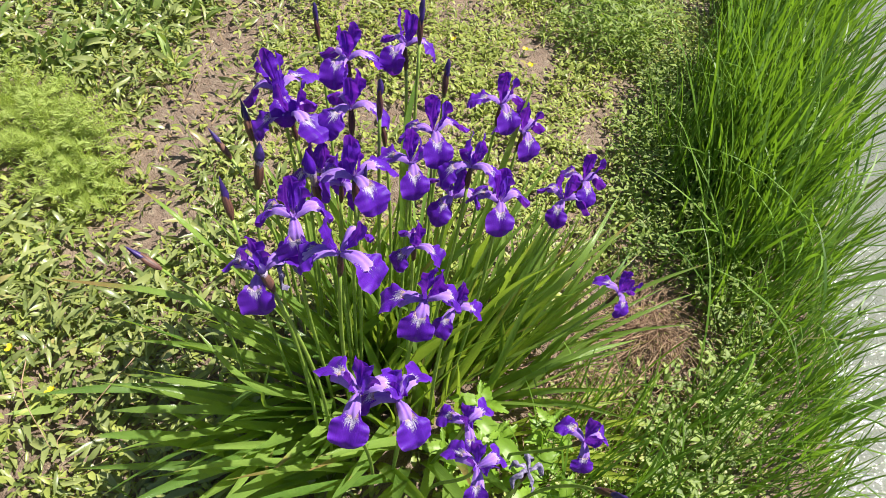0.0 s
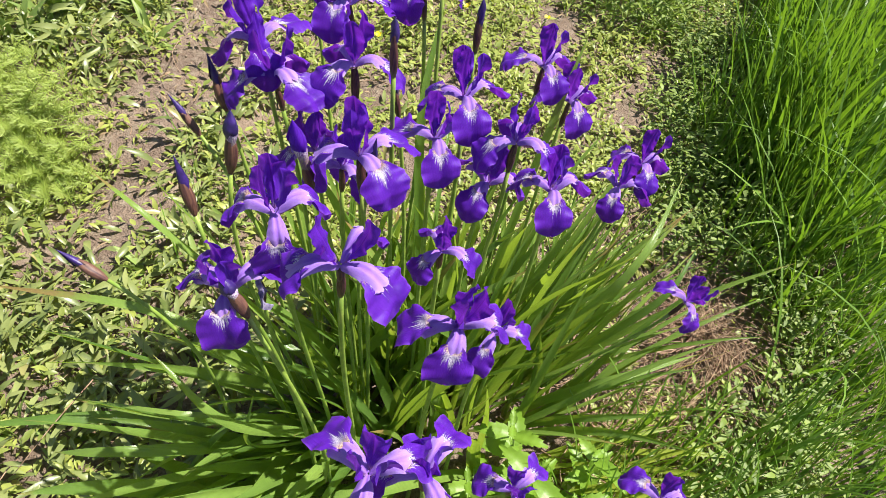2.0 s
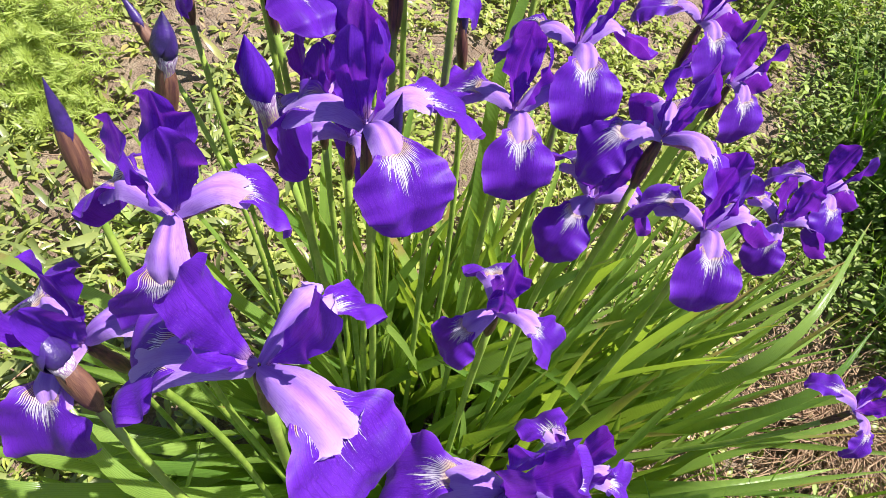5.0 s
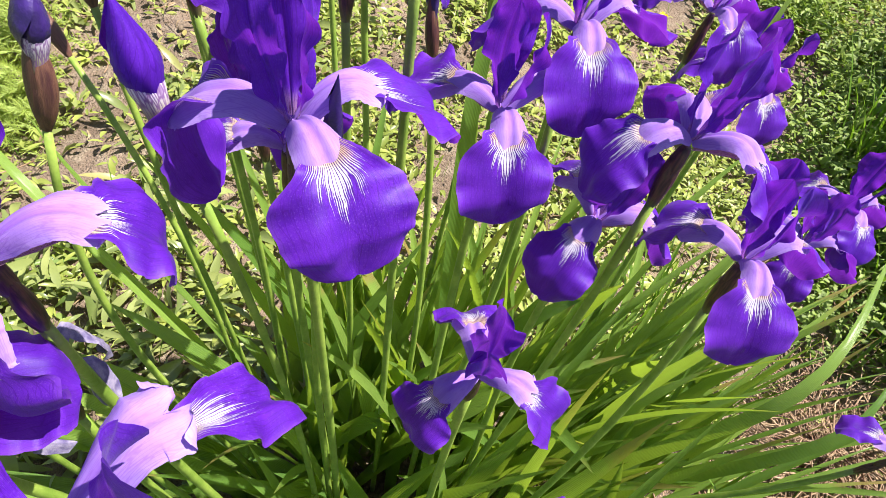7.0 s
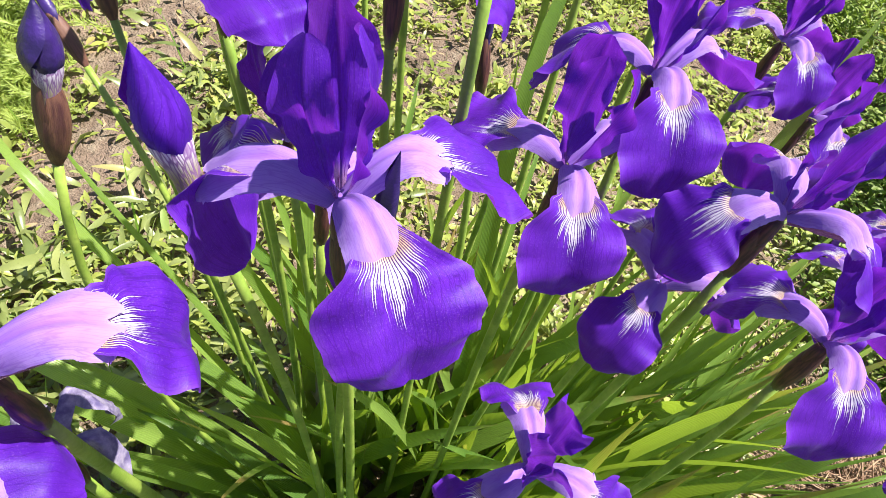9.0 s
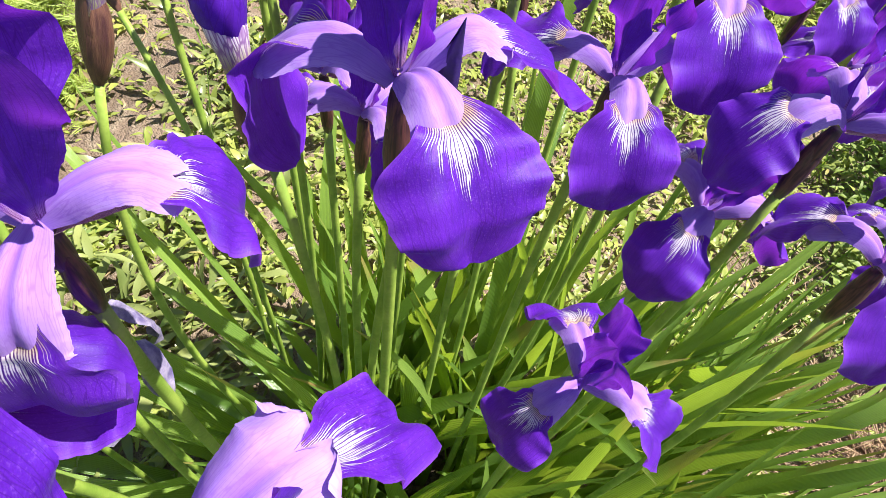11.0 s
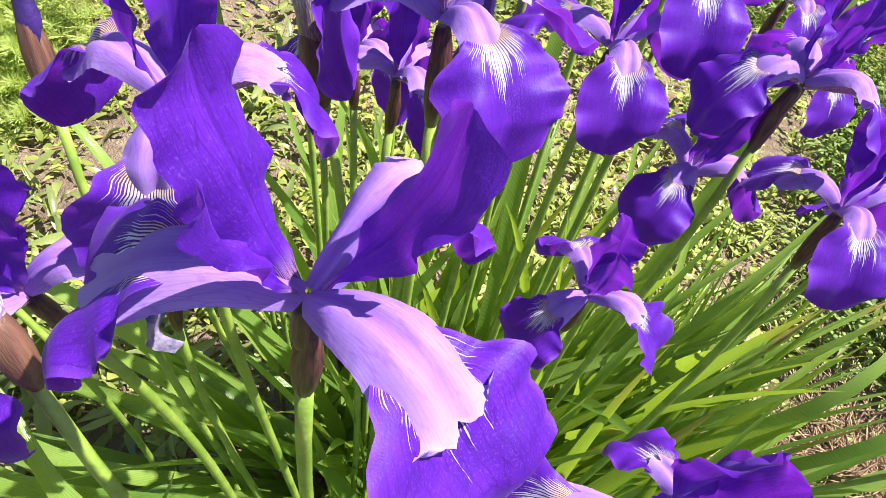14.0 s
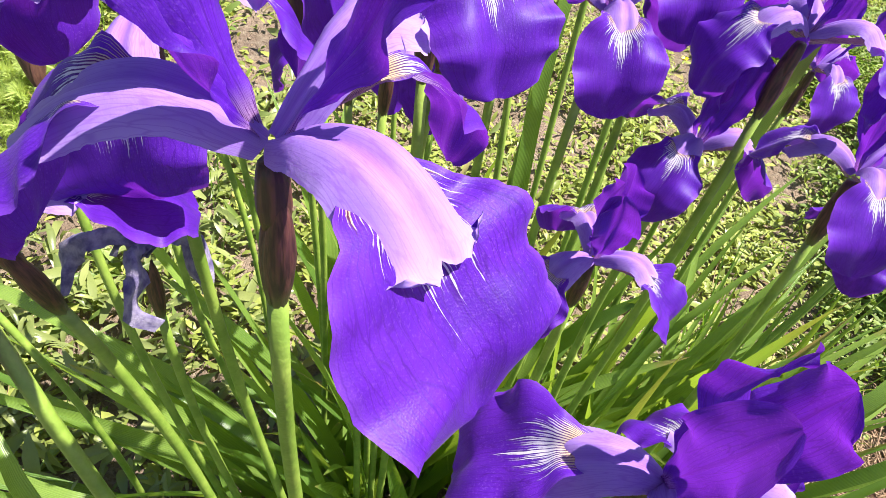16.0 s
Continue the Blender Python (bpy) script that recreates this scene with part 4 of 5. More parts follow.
class Heap:
    """Gathers many small pieces into one mesh."""

    def __init__(self):
        self.v, self.f, self.n = [], [], 0

    def add(self, verts, faces):
        self.v.append(np.asarray(verts, dtype=np.float32))
        self.f += [tuple(self.n + i for i in f) for f in faces]
        self.n += len(verts)

    def scatter(self, shapes, faces, places, headings, scales):
        """Copies of the shapes, turned about z and scaled, at many places at once."""
        pick = rng.integers(0, len(shapes), len(places))
        base = np.asarray(shapes)[pick] * np.asarray(scales)[:, None, None]
        c, q = np.cos(headings)[:, None], np.sin(headings)[:, None]
        out = np.stack([base[..., 0] * c - base[..., 1] * q, base[..., 0] * q + base[..., 1] * c, base[..., 2]], -1)
        out += np.asarray(places)[:, None, :]
        k = base.shape[1]
        idx = (np.arange(len(places)) * k)[:, None, None] + np.asarray(faces)[None] + self.n
        self.v.append(out.reshape(-1, 3).astype(np.float32))
        self.f += idx.reshape(-1, len(faces[0])).tolist()
        self.n += len(places) * k

    def make(self, name, material, label, category):
        ob = new(name, mesh_of(name, np.concatenate(self.v), self.f, material))
        return tagged(ob, label, category, kind="stuff")


def small_leaf(length, width, lift, droop, n=5, fold=0.35, wave=0.0):
    """A pointed leaf with a folded middle rib, lying along +x."""
    v, p, a = [], np.zeros(3), lift
    for i in range(n):
        t = i / (n - 1)
        w = width * max(0.04, math.sin(math.pi * min(1.0, 0.06 + t * 0.94) ** 0.75)) / 2
        v += [p + (0, -w, w * fold + wave * math.sin(9 * t)), p, p + (0, w, w * fold - wave * math.sin(7 * t + 1))]
        a -= droop / n
        p = p + np.array([math.cos(a), 0, math.sin(a)]) * length / (n - 1)
    return np.array(v)


def rosettes(wanted, xs, ys, keep, leaves, spread, tall):
    """Places of leaves in little bunches, where keep allows them."""
    out = []
    made = 0
    while made < wanted:
        x, y = rng.uniform(*xs), rng.uniform(*ys)
        if not keep(x, y):
            continue
        made += 1
        z = height(x, y)
        top = rng.uniform(*tall)
        for k in range(int(rng.integers(*leaves))):
            dx, dy = rng.normal(0, spread), rng.normal(0, spread)
            out.append((x + dx, y + dy, z + top * rng.uniform(0.05, 1), math.atan2(dy, dx) + rng.normal(0, 0.5)))
    return np.array(out)


FEATHERY = ((-1.00, 1.22, 0.20), (-0.90, 1.10, 0.14), (-1.14, 1.36, 0.17))


def knotweed_ground(x, y):
    if in_clump(x, y) or x > -0.15 and y > 0.35 or any(math.hypot(x - a, y - b) < r for a, b, r in FEATHERY) and rng.uniform() < 0.9:
        return False
    if soil_bare(x, y):
        return rng.uniform() < 0.05
    if x > -0.5 and y > 0.85:
        return rng.uniform() < 0.10
    thick = 0.5 + 0.9 * noise.noise(Vector((x * 4.3, y * 4.3, 2.0)))
    return rng.uniform() < 0.35 + thick


def rolled(v, roll):
    """The leaf turned about its own length."""
    c, q = math.cos(roll), math.sin(roll)
    return np.stack([v[:, 0], v[:, 1] * c - v[:, 2] * q, v[:, 1] * q + v[:, 2] * c], 1)


WEED_SHAPES = []
for k in range(24):
    r = np.random.default_rng(700 + k)
    WEED_SHAPES.append(rolled(small_leaf(1.0, r.uniform(0.14, 0.28), r.uniform(-0.15, 1.15), r.uniform(0.1, 1.8), 5, r.uniform(0.1, 0.6), r.uniform(0.0, 0.03)), r.normal(0, 0.45)))
FACES5 = grid_faces(3, 5)
weeds = Heap()
p = rosettes(2300, (-1.9, 0.1), (-0.1, 2.9), knotweed_ground, (6, 11), 0.022, (0.015, 0.095))
weeds.scatter(WEED_SHAPES, FACES5, p[:, :3], p[:, 3], 0.018 + 0.054 * rng.uniform(0, 1, len(p)) ** 1.3)
weeds.make("knotweed_patch", WEED_LEAF, "low mat of pointed olive green weed leaves", "weeds")


def fine_ground(x, y):
    if x > bank_edge(y) - 0.02 or in_clump(x, y):
        return False
    if soil_bare(x, y):
        return rng.uniform() < 0.10
    if x < -0.45:
        return rng.uniform() < 0.30
    if 0.55 < x and y < 1.8 and rng.uniform() < 0.7:
        return False
    if math.hypot((x - 0.47) / 0.9, (y - 0.80) / 1.2) < 0.17:
        return rng.uniform() < 0.16
    return rng.uniform() < 0.55 + 0.9 * noise.noise(Vector((x * 5.0, y * 5.0, 7.0)))


FINE_SHAPES = [small_leaf(l, l * w, a, d, 4, 0.3) for l, w, a, d in (
    (1, 0.30, 0.3, 0.6), (1, 0.42, 0.8, 1.2), (1, 0.22, 1.1, 1.4), (1, 0.50, 0.2, 0.4), (1, 0.26, 0.6, 1.8), (1, 0.36, 1.3, 0.9))]
fine = Heap()
p = rosettes(9000, (-1.5, 1.45), (-0.1, 3.2), fine_ground, (6, 11), 0.013, (0.010, 0.055))
fine.scatter(FINE_SHAPES, grid_faces(3, 4), p[:, :3], p[:, 3], rng.uniform(0.009, 0.030, len(p)))
fine.make("fine_weed_patch", FINE_LEAF, "fine light green weeds covering the soil", "weeds")


def grass_shape(lean, droop, width):
    n = 8
    v, p, a = [], np.zeros(3), lean
    for i in range(n):
        w = width * (0.7, 0.95, 1.0, 1.0, 0.9, 0.7, 0.4, 0.03)[i] / 2
        v += [p + (0, -w, 0), p + (0, w, 0)]
        a += droop * (0.2 + 1.6 * i / n) / n
        p = p + np.array([math.sin(a), 0.01 * math.sin(i), math.cos(a)]) / (n - 1)
    return np.array(v)


GRASS_SHAPES = [grass_shape(l, d, w) for l, d, w in (
    (0.05, 0.15, 0.012), (0.12, 0.35, 0.017), (0.22, 0.55, 0.021), (0.05, 0.8, 0.015), (0.32, 0.25, 0.014), (0.15, 1.2, 0.019), (0.45, 0.5, 0.020), (0.02, 0.3, 0.010), (0.28, 0.1, 0.010))]
FACES_G = grid_faces(2, 8)
tuft_places, tuft_turn, tuft_size = [], [], []
tufts = 0
while tufts < 520:
    x, y = rng.uniform(0.50, 2.4), rng.uniform(0.50, 3.3)
    e = bank_edge(y)
    if x > e + (0.13 if 0.95 < y < 1.75 else 0.09 if y < 0.95 else 0.02) or x < e - 0.42 + 0.42 * max(0, 1.35 - y) + 0.18 * noise.noise(Vector((x * 3, y * 3, 9))):
        continue
    if y < 1.0 and rng.uniform() > 0.50 or x > e - 0.08 and rng.uniform() > 0.5:
        continue
    tufts += 1
    size = rng.uniform(0.6, 1.15) * (0.55 if y < 0.95 else 0.75 if x < e - 0.34 else 1.0)
    for k in range(int(rng.integers(3, 11))):
        a, d = rng.uniform(0, 6.3), abs(rng.normal(0, 0.020))
        gx, gy = x + d * math.cos(a), y + d * math.sin(a)
        tuft_places.append((gx, gy, height(gx, gy) - 0.006))
        tuft_turn.append(a if rng.uniform() < 0.55 else math.pi + rng.normal(0, 0.9))
        tuft_size.append(size * rng.uniform(0.22, 0.62))
grass = Heap()
grass.scatter(GRASS_SHAPES, FACES_G, tuft_places, np.array(tuft_turn), tuft_size)
WIDE_SHAPES = [grass_shape(l, d, w) for l, d, w in ((0.3, 1.6, 0.016), (0.5, 1.3, 0.018), (0.2, 2.2, 0.014), (0.7, 1.0, 0.016))]
p = []
while len(p) < 260:
    x, y = rng.uniform(0.5, 2.0), rng.uniform(0.55, 2.8)
    e = bank_edge(y)
    if e - 0.30 + 0.35 * max(0, 1.3 - y) < x < e + 0.03:
        p.append((x, y, height(x, y)))
grass.scatter(WIDE_SHAPES, FACES_G, p, rng.uniform(0, 6.3, len(p)), rng.uniform(0.25, 0.55, len(p)))
p = []
while len(p) < 90:
    x, y = rng.uniform(0.52, 0.95), rng.uniform(0.45, 1.0)
    if math.hypot(x - 0.45, y - 0.80) > 0.20 and x < bank_edge(y):
        p.append((x, y, height(x, y)))
grass.scatter([grass_shape(l, d, w) for l, d, w in ((0.1, 0.5, 0.007), (0.2, 1.0, 0.009), (0.05, 0.3, 0.006), (0.35, 1.4, 0.012))], FACES_G, p, rng.uniform(0, 6.3, len(p)), rng.uniform(0.25, 0.50, len(p)))
grass.make("tall_grass", GRASS_LEAF, "tall bright green grass along the water's edge", "grass")

low = Heap()
p = []
while len(p) < 3200:
    x, y = rng.uniform(0.15, 1.4), rng.uniform(-0.1, 1.5)
    if x > bank_edge(y) + 0.14 or in_clump(x, y) or math.hypot(x - 0.45, y - 0.80) < 0.24 and rng.uniform() > 0.03:
        continue
    if x < 0.62 and y > 0.95:
        continue
    p.append((x, y, height(x, y) - 0.004))
low.scatter(GRASS_SHAPES, FACES_G, p, rng.uniform(0, 6.3, len(p)), rng.uniform(0.07, 0.30, len(p)))
p = []
while len(p) < 700:
    x, y = rng.uniform(-1.6, 0.5), rng.uniform(0.1, 2.8)
    if not in_clump(x, y) and not soil_bare(x, y):
        p.append((x, y, height(x, y) - 0.004))
low.scatter(GRASS_SHAPES, FACES_G, p, rng.uniform(0, 6.3, len(p)), rng.uniform(0.05, 0.16, len(p)))
low.make("short_grass", GRASS_LEAF, "sparse short grass among the weeds", "grass")

bush = Heap()
p = rosettes(260, (0.25, 0.95), (1.55, 2.7), lambda x, y: ((x - 0.60) / 0.20) ** 2 + ((y - 2.10) / 0.30) ** 2 < 1 + 0.5 * noise.noise(Vector((x * 6, y * 6, 5))), (8, 14), 0.03, (0.05, 0.24))
bush.scatter(WEED_SHAPES, FACES5, p[:, :3], p[:, 3], rng.uniform(0.018, 0.045, len(p)))
bush.make("dark_weed_patch", DARK_LEAF, "taller dark green leafy weeds beside the grass", "weeds")
p = rosettes(1000, (0.40, 1.20), (0.35, 1.9), lambda x, y: bank_edge(y) - 0.60 + 0.15 * noise.noise(Vector((x * 4, y * 4, 1))) < x < bank_edge(y) - 0.15 and math.hypot(x - 0.46, y - 0.80) > 0.17, (6, 11), 0.022, (0.03, 0.15))
under = Heap()
under.scatter(FINE_SHAPES, grid_faces(3, 4), p[:, :3], p[:, 3], rng.uniform(0.012, 0.030, len(p)))
under.make("clover_patch", DARK_LEAF, "green small-leaved weeds beside the tall grass", "weeds")

straw = Heap()
for k in range(1150):
    a, d = rng.uniform(0, 6.3), abs(rng.normal(0, 0.095))
    x, y = 0.46 + 0.8 * d * math.cos(a), 0.78 + 1.45 * d * math.sin(a)
    if k % 3 == 0:
        x, y = rng.normal(0.30, 0.07), rng.normal(0.60, 0.06)
    if noise.noise(Vector((x * 9, y * 9, 12))) < -0.18:
        continue
    if k > 1050:
        x, y = rng.uniform(-1.2, 0.8), rng.uniform(0.2, 2.2)
    h = rng.uniform(0, 6.3)
    ln = rng.uniform(0.04, 0.17)
    mx, my = math.cos(h) * ln, math.sin(h) * ln
    z = height(x, y) + rng.uniform(0.004, 0.060)
    pts = spline([(x, y, z), (x + mx * 0.5 - my * 0.2, y + my * 0.5 + mx * 0.2, z + rng.uniform(0, 0.012)), (x + mx, y + my, z + rng.uniform(-0.008, 0.008))], 5)
    straw.add(*tube(pts, np.full(5, rng.uniform(0.0005, 0.0015)), 3, False))
straw.make("dry_straw", STRAW, "tangle of dry tan straw lying on the ground", "straw")

litter = Heap()
p = []
while len(p) < 900:
    x, y = rng.uniform(-1.4, 0.9), rng.uniform(0.1, 2.5)
    if x < bank_edge(y) - 0.1 and (soil_bare(x, y) or rng.uniform() < 0.35):
        p.append((x, y, height(x, y) + rng.uniform(0.001, 0.02)))
litter.scatter(WEED_SHAPES, FACES5, p, rng.uniform(0, 6.3, len(p)), rng.uniform(0.012, 0.038, len(p)))
litter.make("dead_leaf_litter", DEAD, "scattered curled dead leaves and bits", "litter")
far = Heap()
p = []
while len(p) < 13000:
    a, d = rng.uniform(0, 6.3), 1.2 + 4.5 * rng.uniform() ** 1.6
    x, y = -0.2 + d * math.cos(a), 1.3 + d * math.sin(a)
    if x < bank_edge(y) and not (-1.8 < x < 1.3 and -0.1 < y < 2.9) and noise.noise(Vector((x * 2, y * 2, 8))) > -0.25:
        p.append((x, y, height(x, y) + rng.uniform(0, 0.04)))
far.scatter(WEED_SHAPES, FACES5, p, rng.uniform(0, 6.3, len(p)), rng.uniform(0.03, 0.085, len(p)))
far.make("weedy_ground", WEED_LEAF, "low green weeds on the ground farther off", "weeds")
verge = Heap()
p = []
while len(p) < 1600:
    y = rng.uniform(-4.5, 7.0)
    if -0.6 < y < 3.2:
        continue
    x = bank_edge(y) + rng.uniform(-0.5, 0.05)
    p.append((x, y, height(x, y) - 0.005))
verge.scatter(WIDE_SHAPES + GRASS_SHAPES[:4], FACES_G, p, rng.uniform(0, 6.3, len(p)), rng.uniform(0.3, 0.65, len(p)))
verge.make("bank_grass", GRASS_LEAF, "tall grass farther along the bank", "grass")

clods = Heap()
for k in range(520):
    x, y = rng.uniform(-1.0, -0.3), rng.uniform(0.5, 2.5)
    if not soil_bare(x, y):
        continue
    r = 0.002 + 0.006 * rng.uniform() ** 3
    ico = np.array([(0, 0, 1), (0.9, 0, 0.3), (0.28, 0.85, 0.3), (-0.72, 0.53, 0.3), (-0.72, -0.53, 0.3), (0.28, -0.85, 0.3), (0.6, 0.4, -0.6), (-0.6, 0.4, -0.6), (0, -0.7, -0.6)]) * rng.uniform(0.7, 1.3, (9, 3))
    clods.add(ico * r + (x, y, height(x, y) + 0.3 * r), [(0, 1, 2), (0, 2, 3), (0, 3, 4), (0, 4, 5), (0, 5, 1), (1, 6, 2), (2, 6, 7), (2, 7, 3), (3, 7, 4), (4, 7, 8), (4, 8, 5), (5, 8, 1), (1, 8, 6), (6, 8, 7)])
clods.make("soil_clods", PEBBLE, "small crumbs and clods of dry soil", "soil")



def dry_stalk(points, radius):
    """A thin bleached stalk lying over the weeds."""
    pts = spline(points, 14)
    foot = Vector(pts[0])
    root = new("dry_stalk", mesh_of("dry_stalk", *tube(pts - pts[0], np.linspace(radius, radius * 0.5, 14), 5), STRAW))
    root.location = foot
    return tagged(root, "thin bleached dry stalk lying across the weeds", "stalk", "dry stalks among the weeds")


dry_stalk([(-0.790, 0.575, 0.070), (-0.760, 0.500, 0.085), (-0.690, 0.415, 0.060)], 0.0013)
dry_stalk([(-0.600, 0.590, 0.075), (-0.625, 0.510, 0.090), (-0.665, 0.450, 0.060)], 0.0012)
dry_stalk([(-0.720, 1.550, 0.020), (-0.700, 1.440, 0.055), (-0.655, 1.370, 0.030)], 0.0012)
dry_stalk([(0.330, 0.560, 0.020), (0.420, 0.640, 0.060), (0.500, 0.740, 0.040)], 0.0014)

# ---- feathery plant ----
def feathery_plant(x, y, radius, fronds):
    root = thing("feathery_plant", Matrix.Translation((x, y, height(x, y))), "bushy light green plant with fine thread-like leaves", "plant")
    for k in range(fronds):
        heap = Heap()
        a, lean = rng.uniform(0, 6.3), rng.uniform(0.2, 1.35)
        ln = radius * rng.uniform(0.6, 1.1)
        n = 9
        pts = [np.zeros(3)]
        q = lean
        for i in range(n - 1):
            q += 0.5 / n
            pts.append(pts[-1] + np.array([math.sin(q) * math.cos(a), math.sin(q) * math.sin(a), math.cos(q) * 0.8]) * ln / (n - 1))
        pts = np.array(pts)
        heap.add(*tube(pts, np.linspace(0.0014, 0.0005, n), 3, False))
        for i in range(2, n):
            for j in range(18):
                d = rng.normal(0, 1, 3)
                d[2] = abs(d[2]) * 0.7
                d = d / np.linalg.norm(d) * rng.uniform(0.012, 0.030)
                o = pts[i - 1] + (pts[i] - pts[i - 1]) * rng.uniform()
                w = np.array([-d[1], d[0], 0.0])
                w = w / (np.linalg.norm(w) + 1e-9) * 0.0006
                heap.add([o - w, o + w, o + d * 0.6 + w, o + d * 0.6 - w + (0, 0, 0.001), o + d], [(0, 1, 2, 3)])
                heap.f.append((heap.n - 2, heap.n - 3, heap.n - 1))
        part("frond", mesh_of("frond", np.concatenate(heap.v), heap.f, FEATHER), root)


feathery_plant(-1.00, 1.22, 0.21, 90)
feathery_plant(-0.90, 1.10, 0.15, 50)
feathery_plant(-1.14, 1.36, 0.18, 60)


# ---- broad-leaved weeds at the foot of the clump ----
def toothed_leaf(length, width, droop, seed):
    r = np.random.default_rng(seed)
    n = 13
    verts, p, a = [], np.zeros(3), 0.35
    for i in range(n):
        t = i / (n - 1)
        w = width * (math.sin(math.pi * min(1.0, 0.05 + 0.95 * t) ** 0.7) + 0.02) / 2
        tooth = 1.0 + (0.10 if i % 2 else -0.06)
        for u in (-1.0, -0.5, 0.0, 0.5, 1.0):
            k = tooth if abs(u) == 1 else 1.0
            verts.append(p + np.array([0.004 * abs(u) * (1 if i % 2 else -0.4), w * u * k, abs(u) * w * 0.28 + (0.0012 * math.sin(i * 2.3) if abs(u) == 0.5 else 0)]))
        a -= droop / n
        p = p + np.array([math.cos(a), 0, math.sin(a)]) * length / (n - 1)
    return mesh_of("leaf", verts, grid_faces(5, n), BROAD_LEAF)


TOOTHED = [toothed_leaf(0.070, 0.028, 0.9, 1), toothed_leaf(0.055, 0.024, 0.6, 2), toothed_leaf(0.080, 0.030, 1.3, 3), toothed_leaf(0.040, 0.018, 0.3, 4)]


def broad_weed(x, y, tall, pairs):
    z = height(x, y) - 0.004
    root = thing("broad_leaved_weed", Matrix.Translation((x, y, z)), "bright green weed with toothed pointed leaves", "plant", "weeds at the foot of the irises")
    lean = rng.uniform(-0.05, 0.05, 2)
    pts = spline([(0, 0, 0), (lean[0] * 0.4, lean[1] * 0.4, tall * 0.5), (lean[0], lean[1], tall)], 10)
    part("stem", mesh_of("stem", *tube(pts, np.linspace(0.0024, 0.0012, 10), 6), STEM), root)
    turn = rng.uniform(0, 90)
    for k in range(pairs):
        t = 0.25 + 0.75 * k / max(1, pairs - 1)
        at = pts[min(9, int(t * 9))]
        size = 1.0 if k < pairs - 1 else 0.65
        for half in (0, 180):
            part("leaf", TOOTHED[int(rng.integers(3)) if k < pairs - 1 else 3], root, "", Matrix.Translation(Vector(at)) @ pose(0, 0, 0, rng.uniform(-12, 12), rng.uniform(-25, 5), turn + half + rng.uniform(-12, 12)) @ Matrix.Scale(size * rng.uniform(0.8, 1.1), 4))
        turn += 90


for wx, wy, wh, wp in ((0.10, 0.46, 0.20, 5), (0.15, 0.42, 0.16, 4), (0.06, 0.40, 0.15, 4), (0.19, 0.48, 0.17, 5), (0.12, 0.36, 0.12, 4), (0.03, 0.46, 0.17, 4), (0.22, 0.40, 0.12, 4), (0.08, 0.52, 0.22, 5)):
    broad_weed(wx, wy, wh, wp)


# ---- small yellow flowers ----
def petal_cup(seed):
    pts = []
    faces = []
    for k in range(5):
        a = 2 * math.pi * k / 5
        base = len(pts)
        for i in range(4):
            t = i / 3
            w = (0.0008, 0.0032, 0.0038, 0.0018)[i]
            r, z = 0.0012 + 0.0065 * t, 0.0045 * t * t
            for u in (-1, 0, 1):
                pts.append((r * math.cos(a) - w * u * math.sin(a), r * math.sin(a) + w * u * math.cos(a), z + abs(u) * 0.0006))
        faces += [tuple(base + q for q in f) for f in grid_faces(3, 4)]
    return mesh_of("petals", pts, faces, YELLOW)


CUP = petal_cup(1)


def yellow_flower(x, y, tall):
    z = height(x, y)
    root = thing("yellow_flower", Matrix.Translation((x, y, z)), "small yellow wild flower on a thin stalk", "flower", "yellow flowers among the weeds")
    lx, ly = rng.uniform(-0.015, 0.015, 2)
    pts = spline([(0, 0, -0.003), (lx * 0.3, ly * 0.3, tall * 0.5), (lx, ly, tall)], 7)
    part("stalk", mesh_of("stalk", *tube(pts, np.full(7, 0.0008), 4), STEM), root)
    part("petals", CUP, root, "yellow petals", Matrix.Translation((lx, ly, tall)) @ pose(0, 0, 0, rng.uniform(-30, 10), rng.uniform(-20, 20), rng.uniform(0, 90)) @ Matrix.Scale(1.3, 4))


for fx, fy, fh in ((0.25, 1.82, 0.05), (-0.22, 1.65, 0.06), (-0.74, 0.54, 0.07), (0.26, 1.73, 0.05), (-0.87, 0.62, 0.06), (0.04, 1.80, 0.07)):
    yellow_flower(fx, fy, fh)


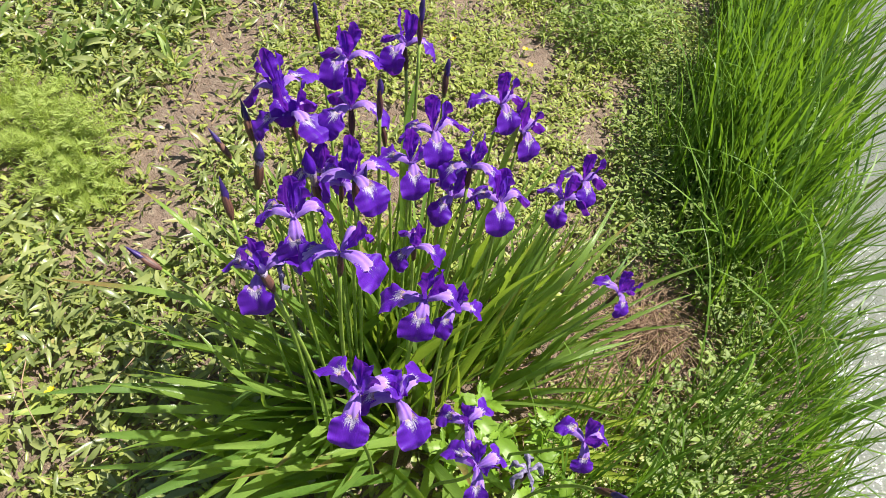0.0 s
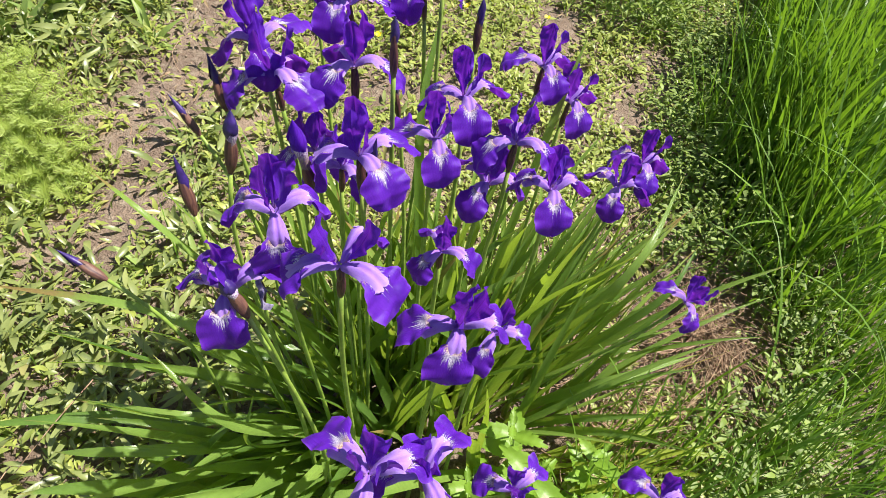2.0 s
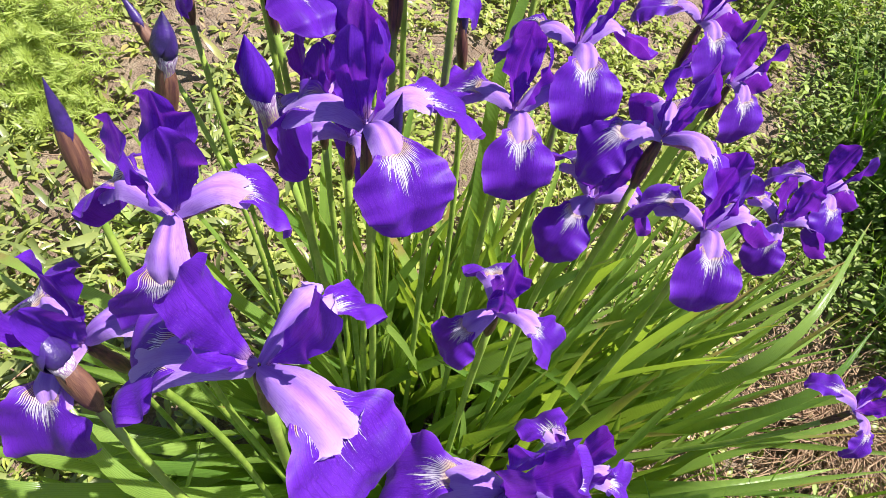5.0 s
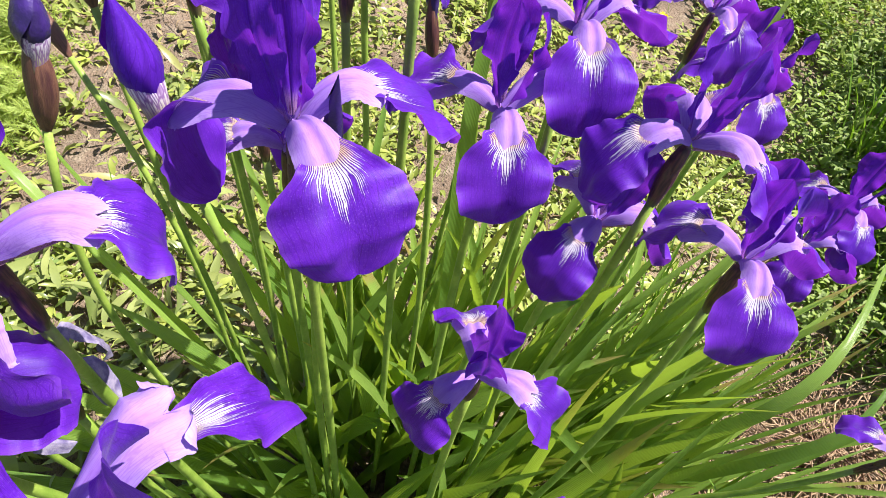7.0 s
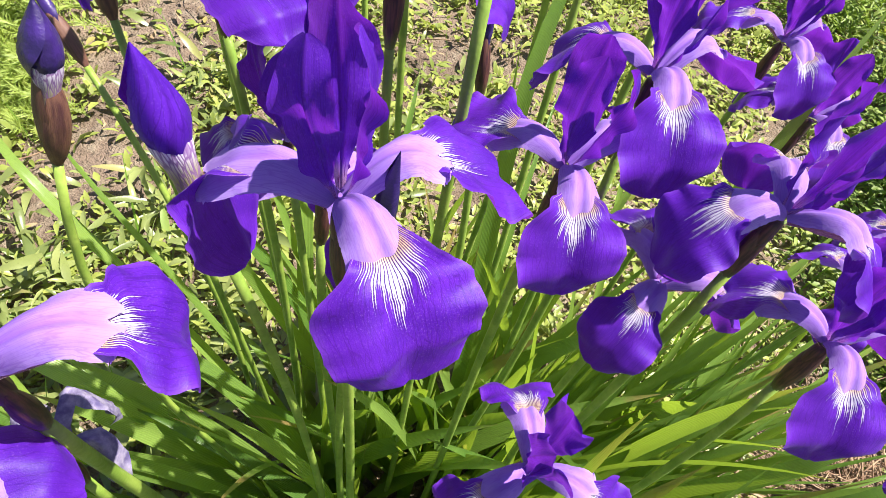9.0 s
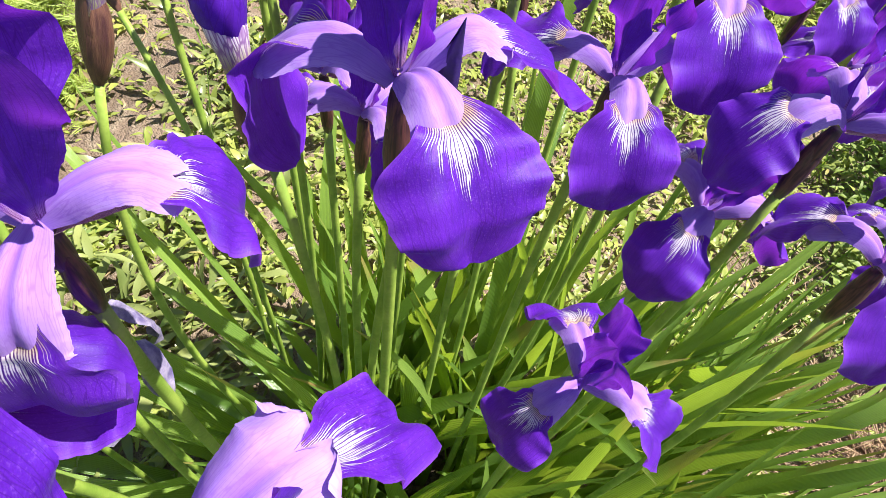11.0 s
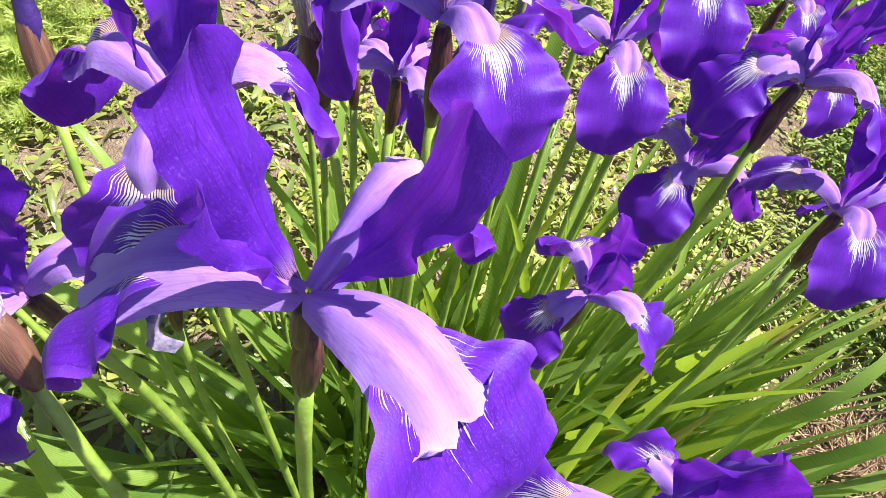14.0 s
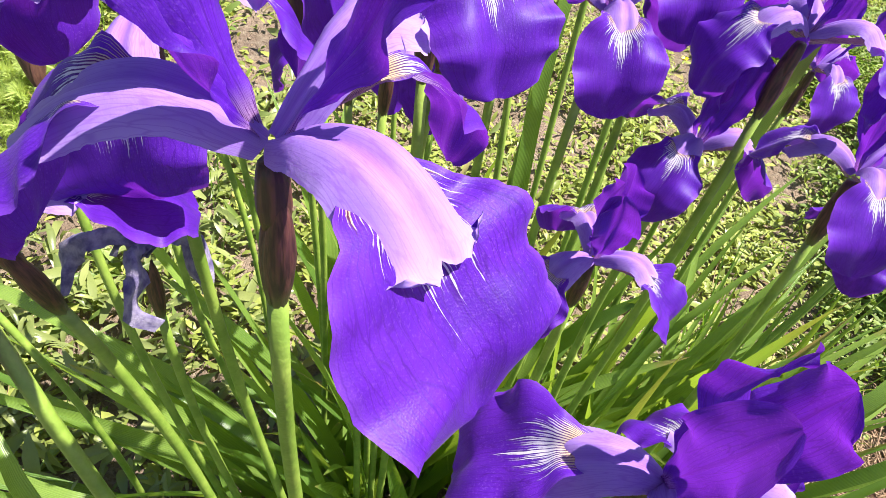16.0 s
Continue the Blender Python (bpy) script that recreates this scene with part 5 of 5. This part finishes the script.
# ---- long-leaved weeds on the left ----
def lance_leaf(length, width, lift, droop, seed):
    r = np.random.default_rng(seed)
    n, v, p, a = 11, [], np.zeros(3), lift
    ph = r.uniform(0, 6.3)
    for i in range(n):
        t = i / (n - 1)
        w = width * (0.10 + 0.90 * math.sin(math.pi * min(1.0, 0.02 + 0.98 * t) ** 0.8)) / 2 if t < 1 else width * 0.02
        for u in (-1.0, -0.5, 0.0, 0.5, 1.0):
            v.append(p + np.array([0, w * u, abs(u) * w * 0.35 + 0.0012 * abs(u) * math.sin(t * 9 + ph + u * 2)]))
        a -= droop / n
        p = p + np.array([math.cos(a), 0.02 * math.sin(t * 4 + ph), math.sin(a)]) * length / (n - 1)
    return mesh_of("leaf", v, grid_faces(5, n), LANCE_LEAF)


LANCE = [lance_leaf(l, w, a, d, k) for k, (l, w, a, d) in enumerate((
    (0.110, 0.020, 1.25, 0.5), (0.130, 0.022, 1.1, 0.8), (0.095, 0.019, 0.9, 1.1), (0.085, 0.020, 0.6, 1.0), (0.120, 0.018, 1.35, 0.3), (0.075, 0.018, 0.35, 0.7), (0.100, 0.023, 0.75, 1.4)))]


def lance_weed(x, y, size, leaves, flat=0.0):
    root = thing("long_leaved_weed", Matrix.Translation((x, y, height(x, y) - 0.003)), "green weed with long pointed upright leaves on the soil", "plant", "weeds beside the bare soil")
    for k in range(leaves):
        d = 0.012 * size * math.sqrt(rng.uniform())
        a = rng.uniform(0, 360)
        at = pose(d * math.cos(radians(a)), d * math.sin(radians(a)), 0, 0, 0, a) @ pose(0, 0, 0, rng.uniform(-30, 30), flat + rng.uniform(-15, 20), 0)
        part("leaf", LANCE[int(rng.integers(len(LANCE)))], root, "", at @ Matrix.Scale(size * rng.uniform(0.6, 1.1), 4))


places = []
while len(places) < 30:
    x, y = rng.uniform(-1.40, -0.78), rng.uniform(1.52, 2.05)
    if not soil_bare(x, y) and all(math.hypot(x - a, y - b) > 0.055 for a, b in places):
        places.append((x, y))
for x, y in places:
    lance_weed(x, y, rng.uniform(0.8, 1.25), int(rng.integers(8, 14)))
more = []
while len(more) < 34:
    x, y = rng.uniform(-1.20, -0.45), rng.uniform(0.36, 1.02)
    if not soil_bare(x, y) and not in_clump(x, y) and all(math.hypot(x - a, y - b) > 0.07 for a, b in more):
        more.append((x, y))
for x, y in more:
    lance_weed(x, y, rng.uniform(0.55, 0.85), int(rng.integers(6, 11)), 15.0)
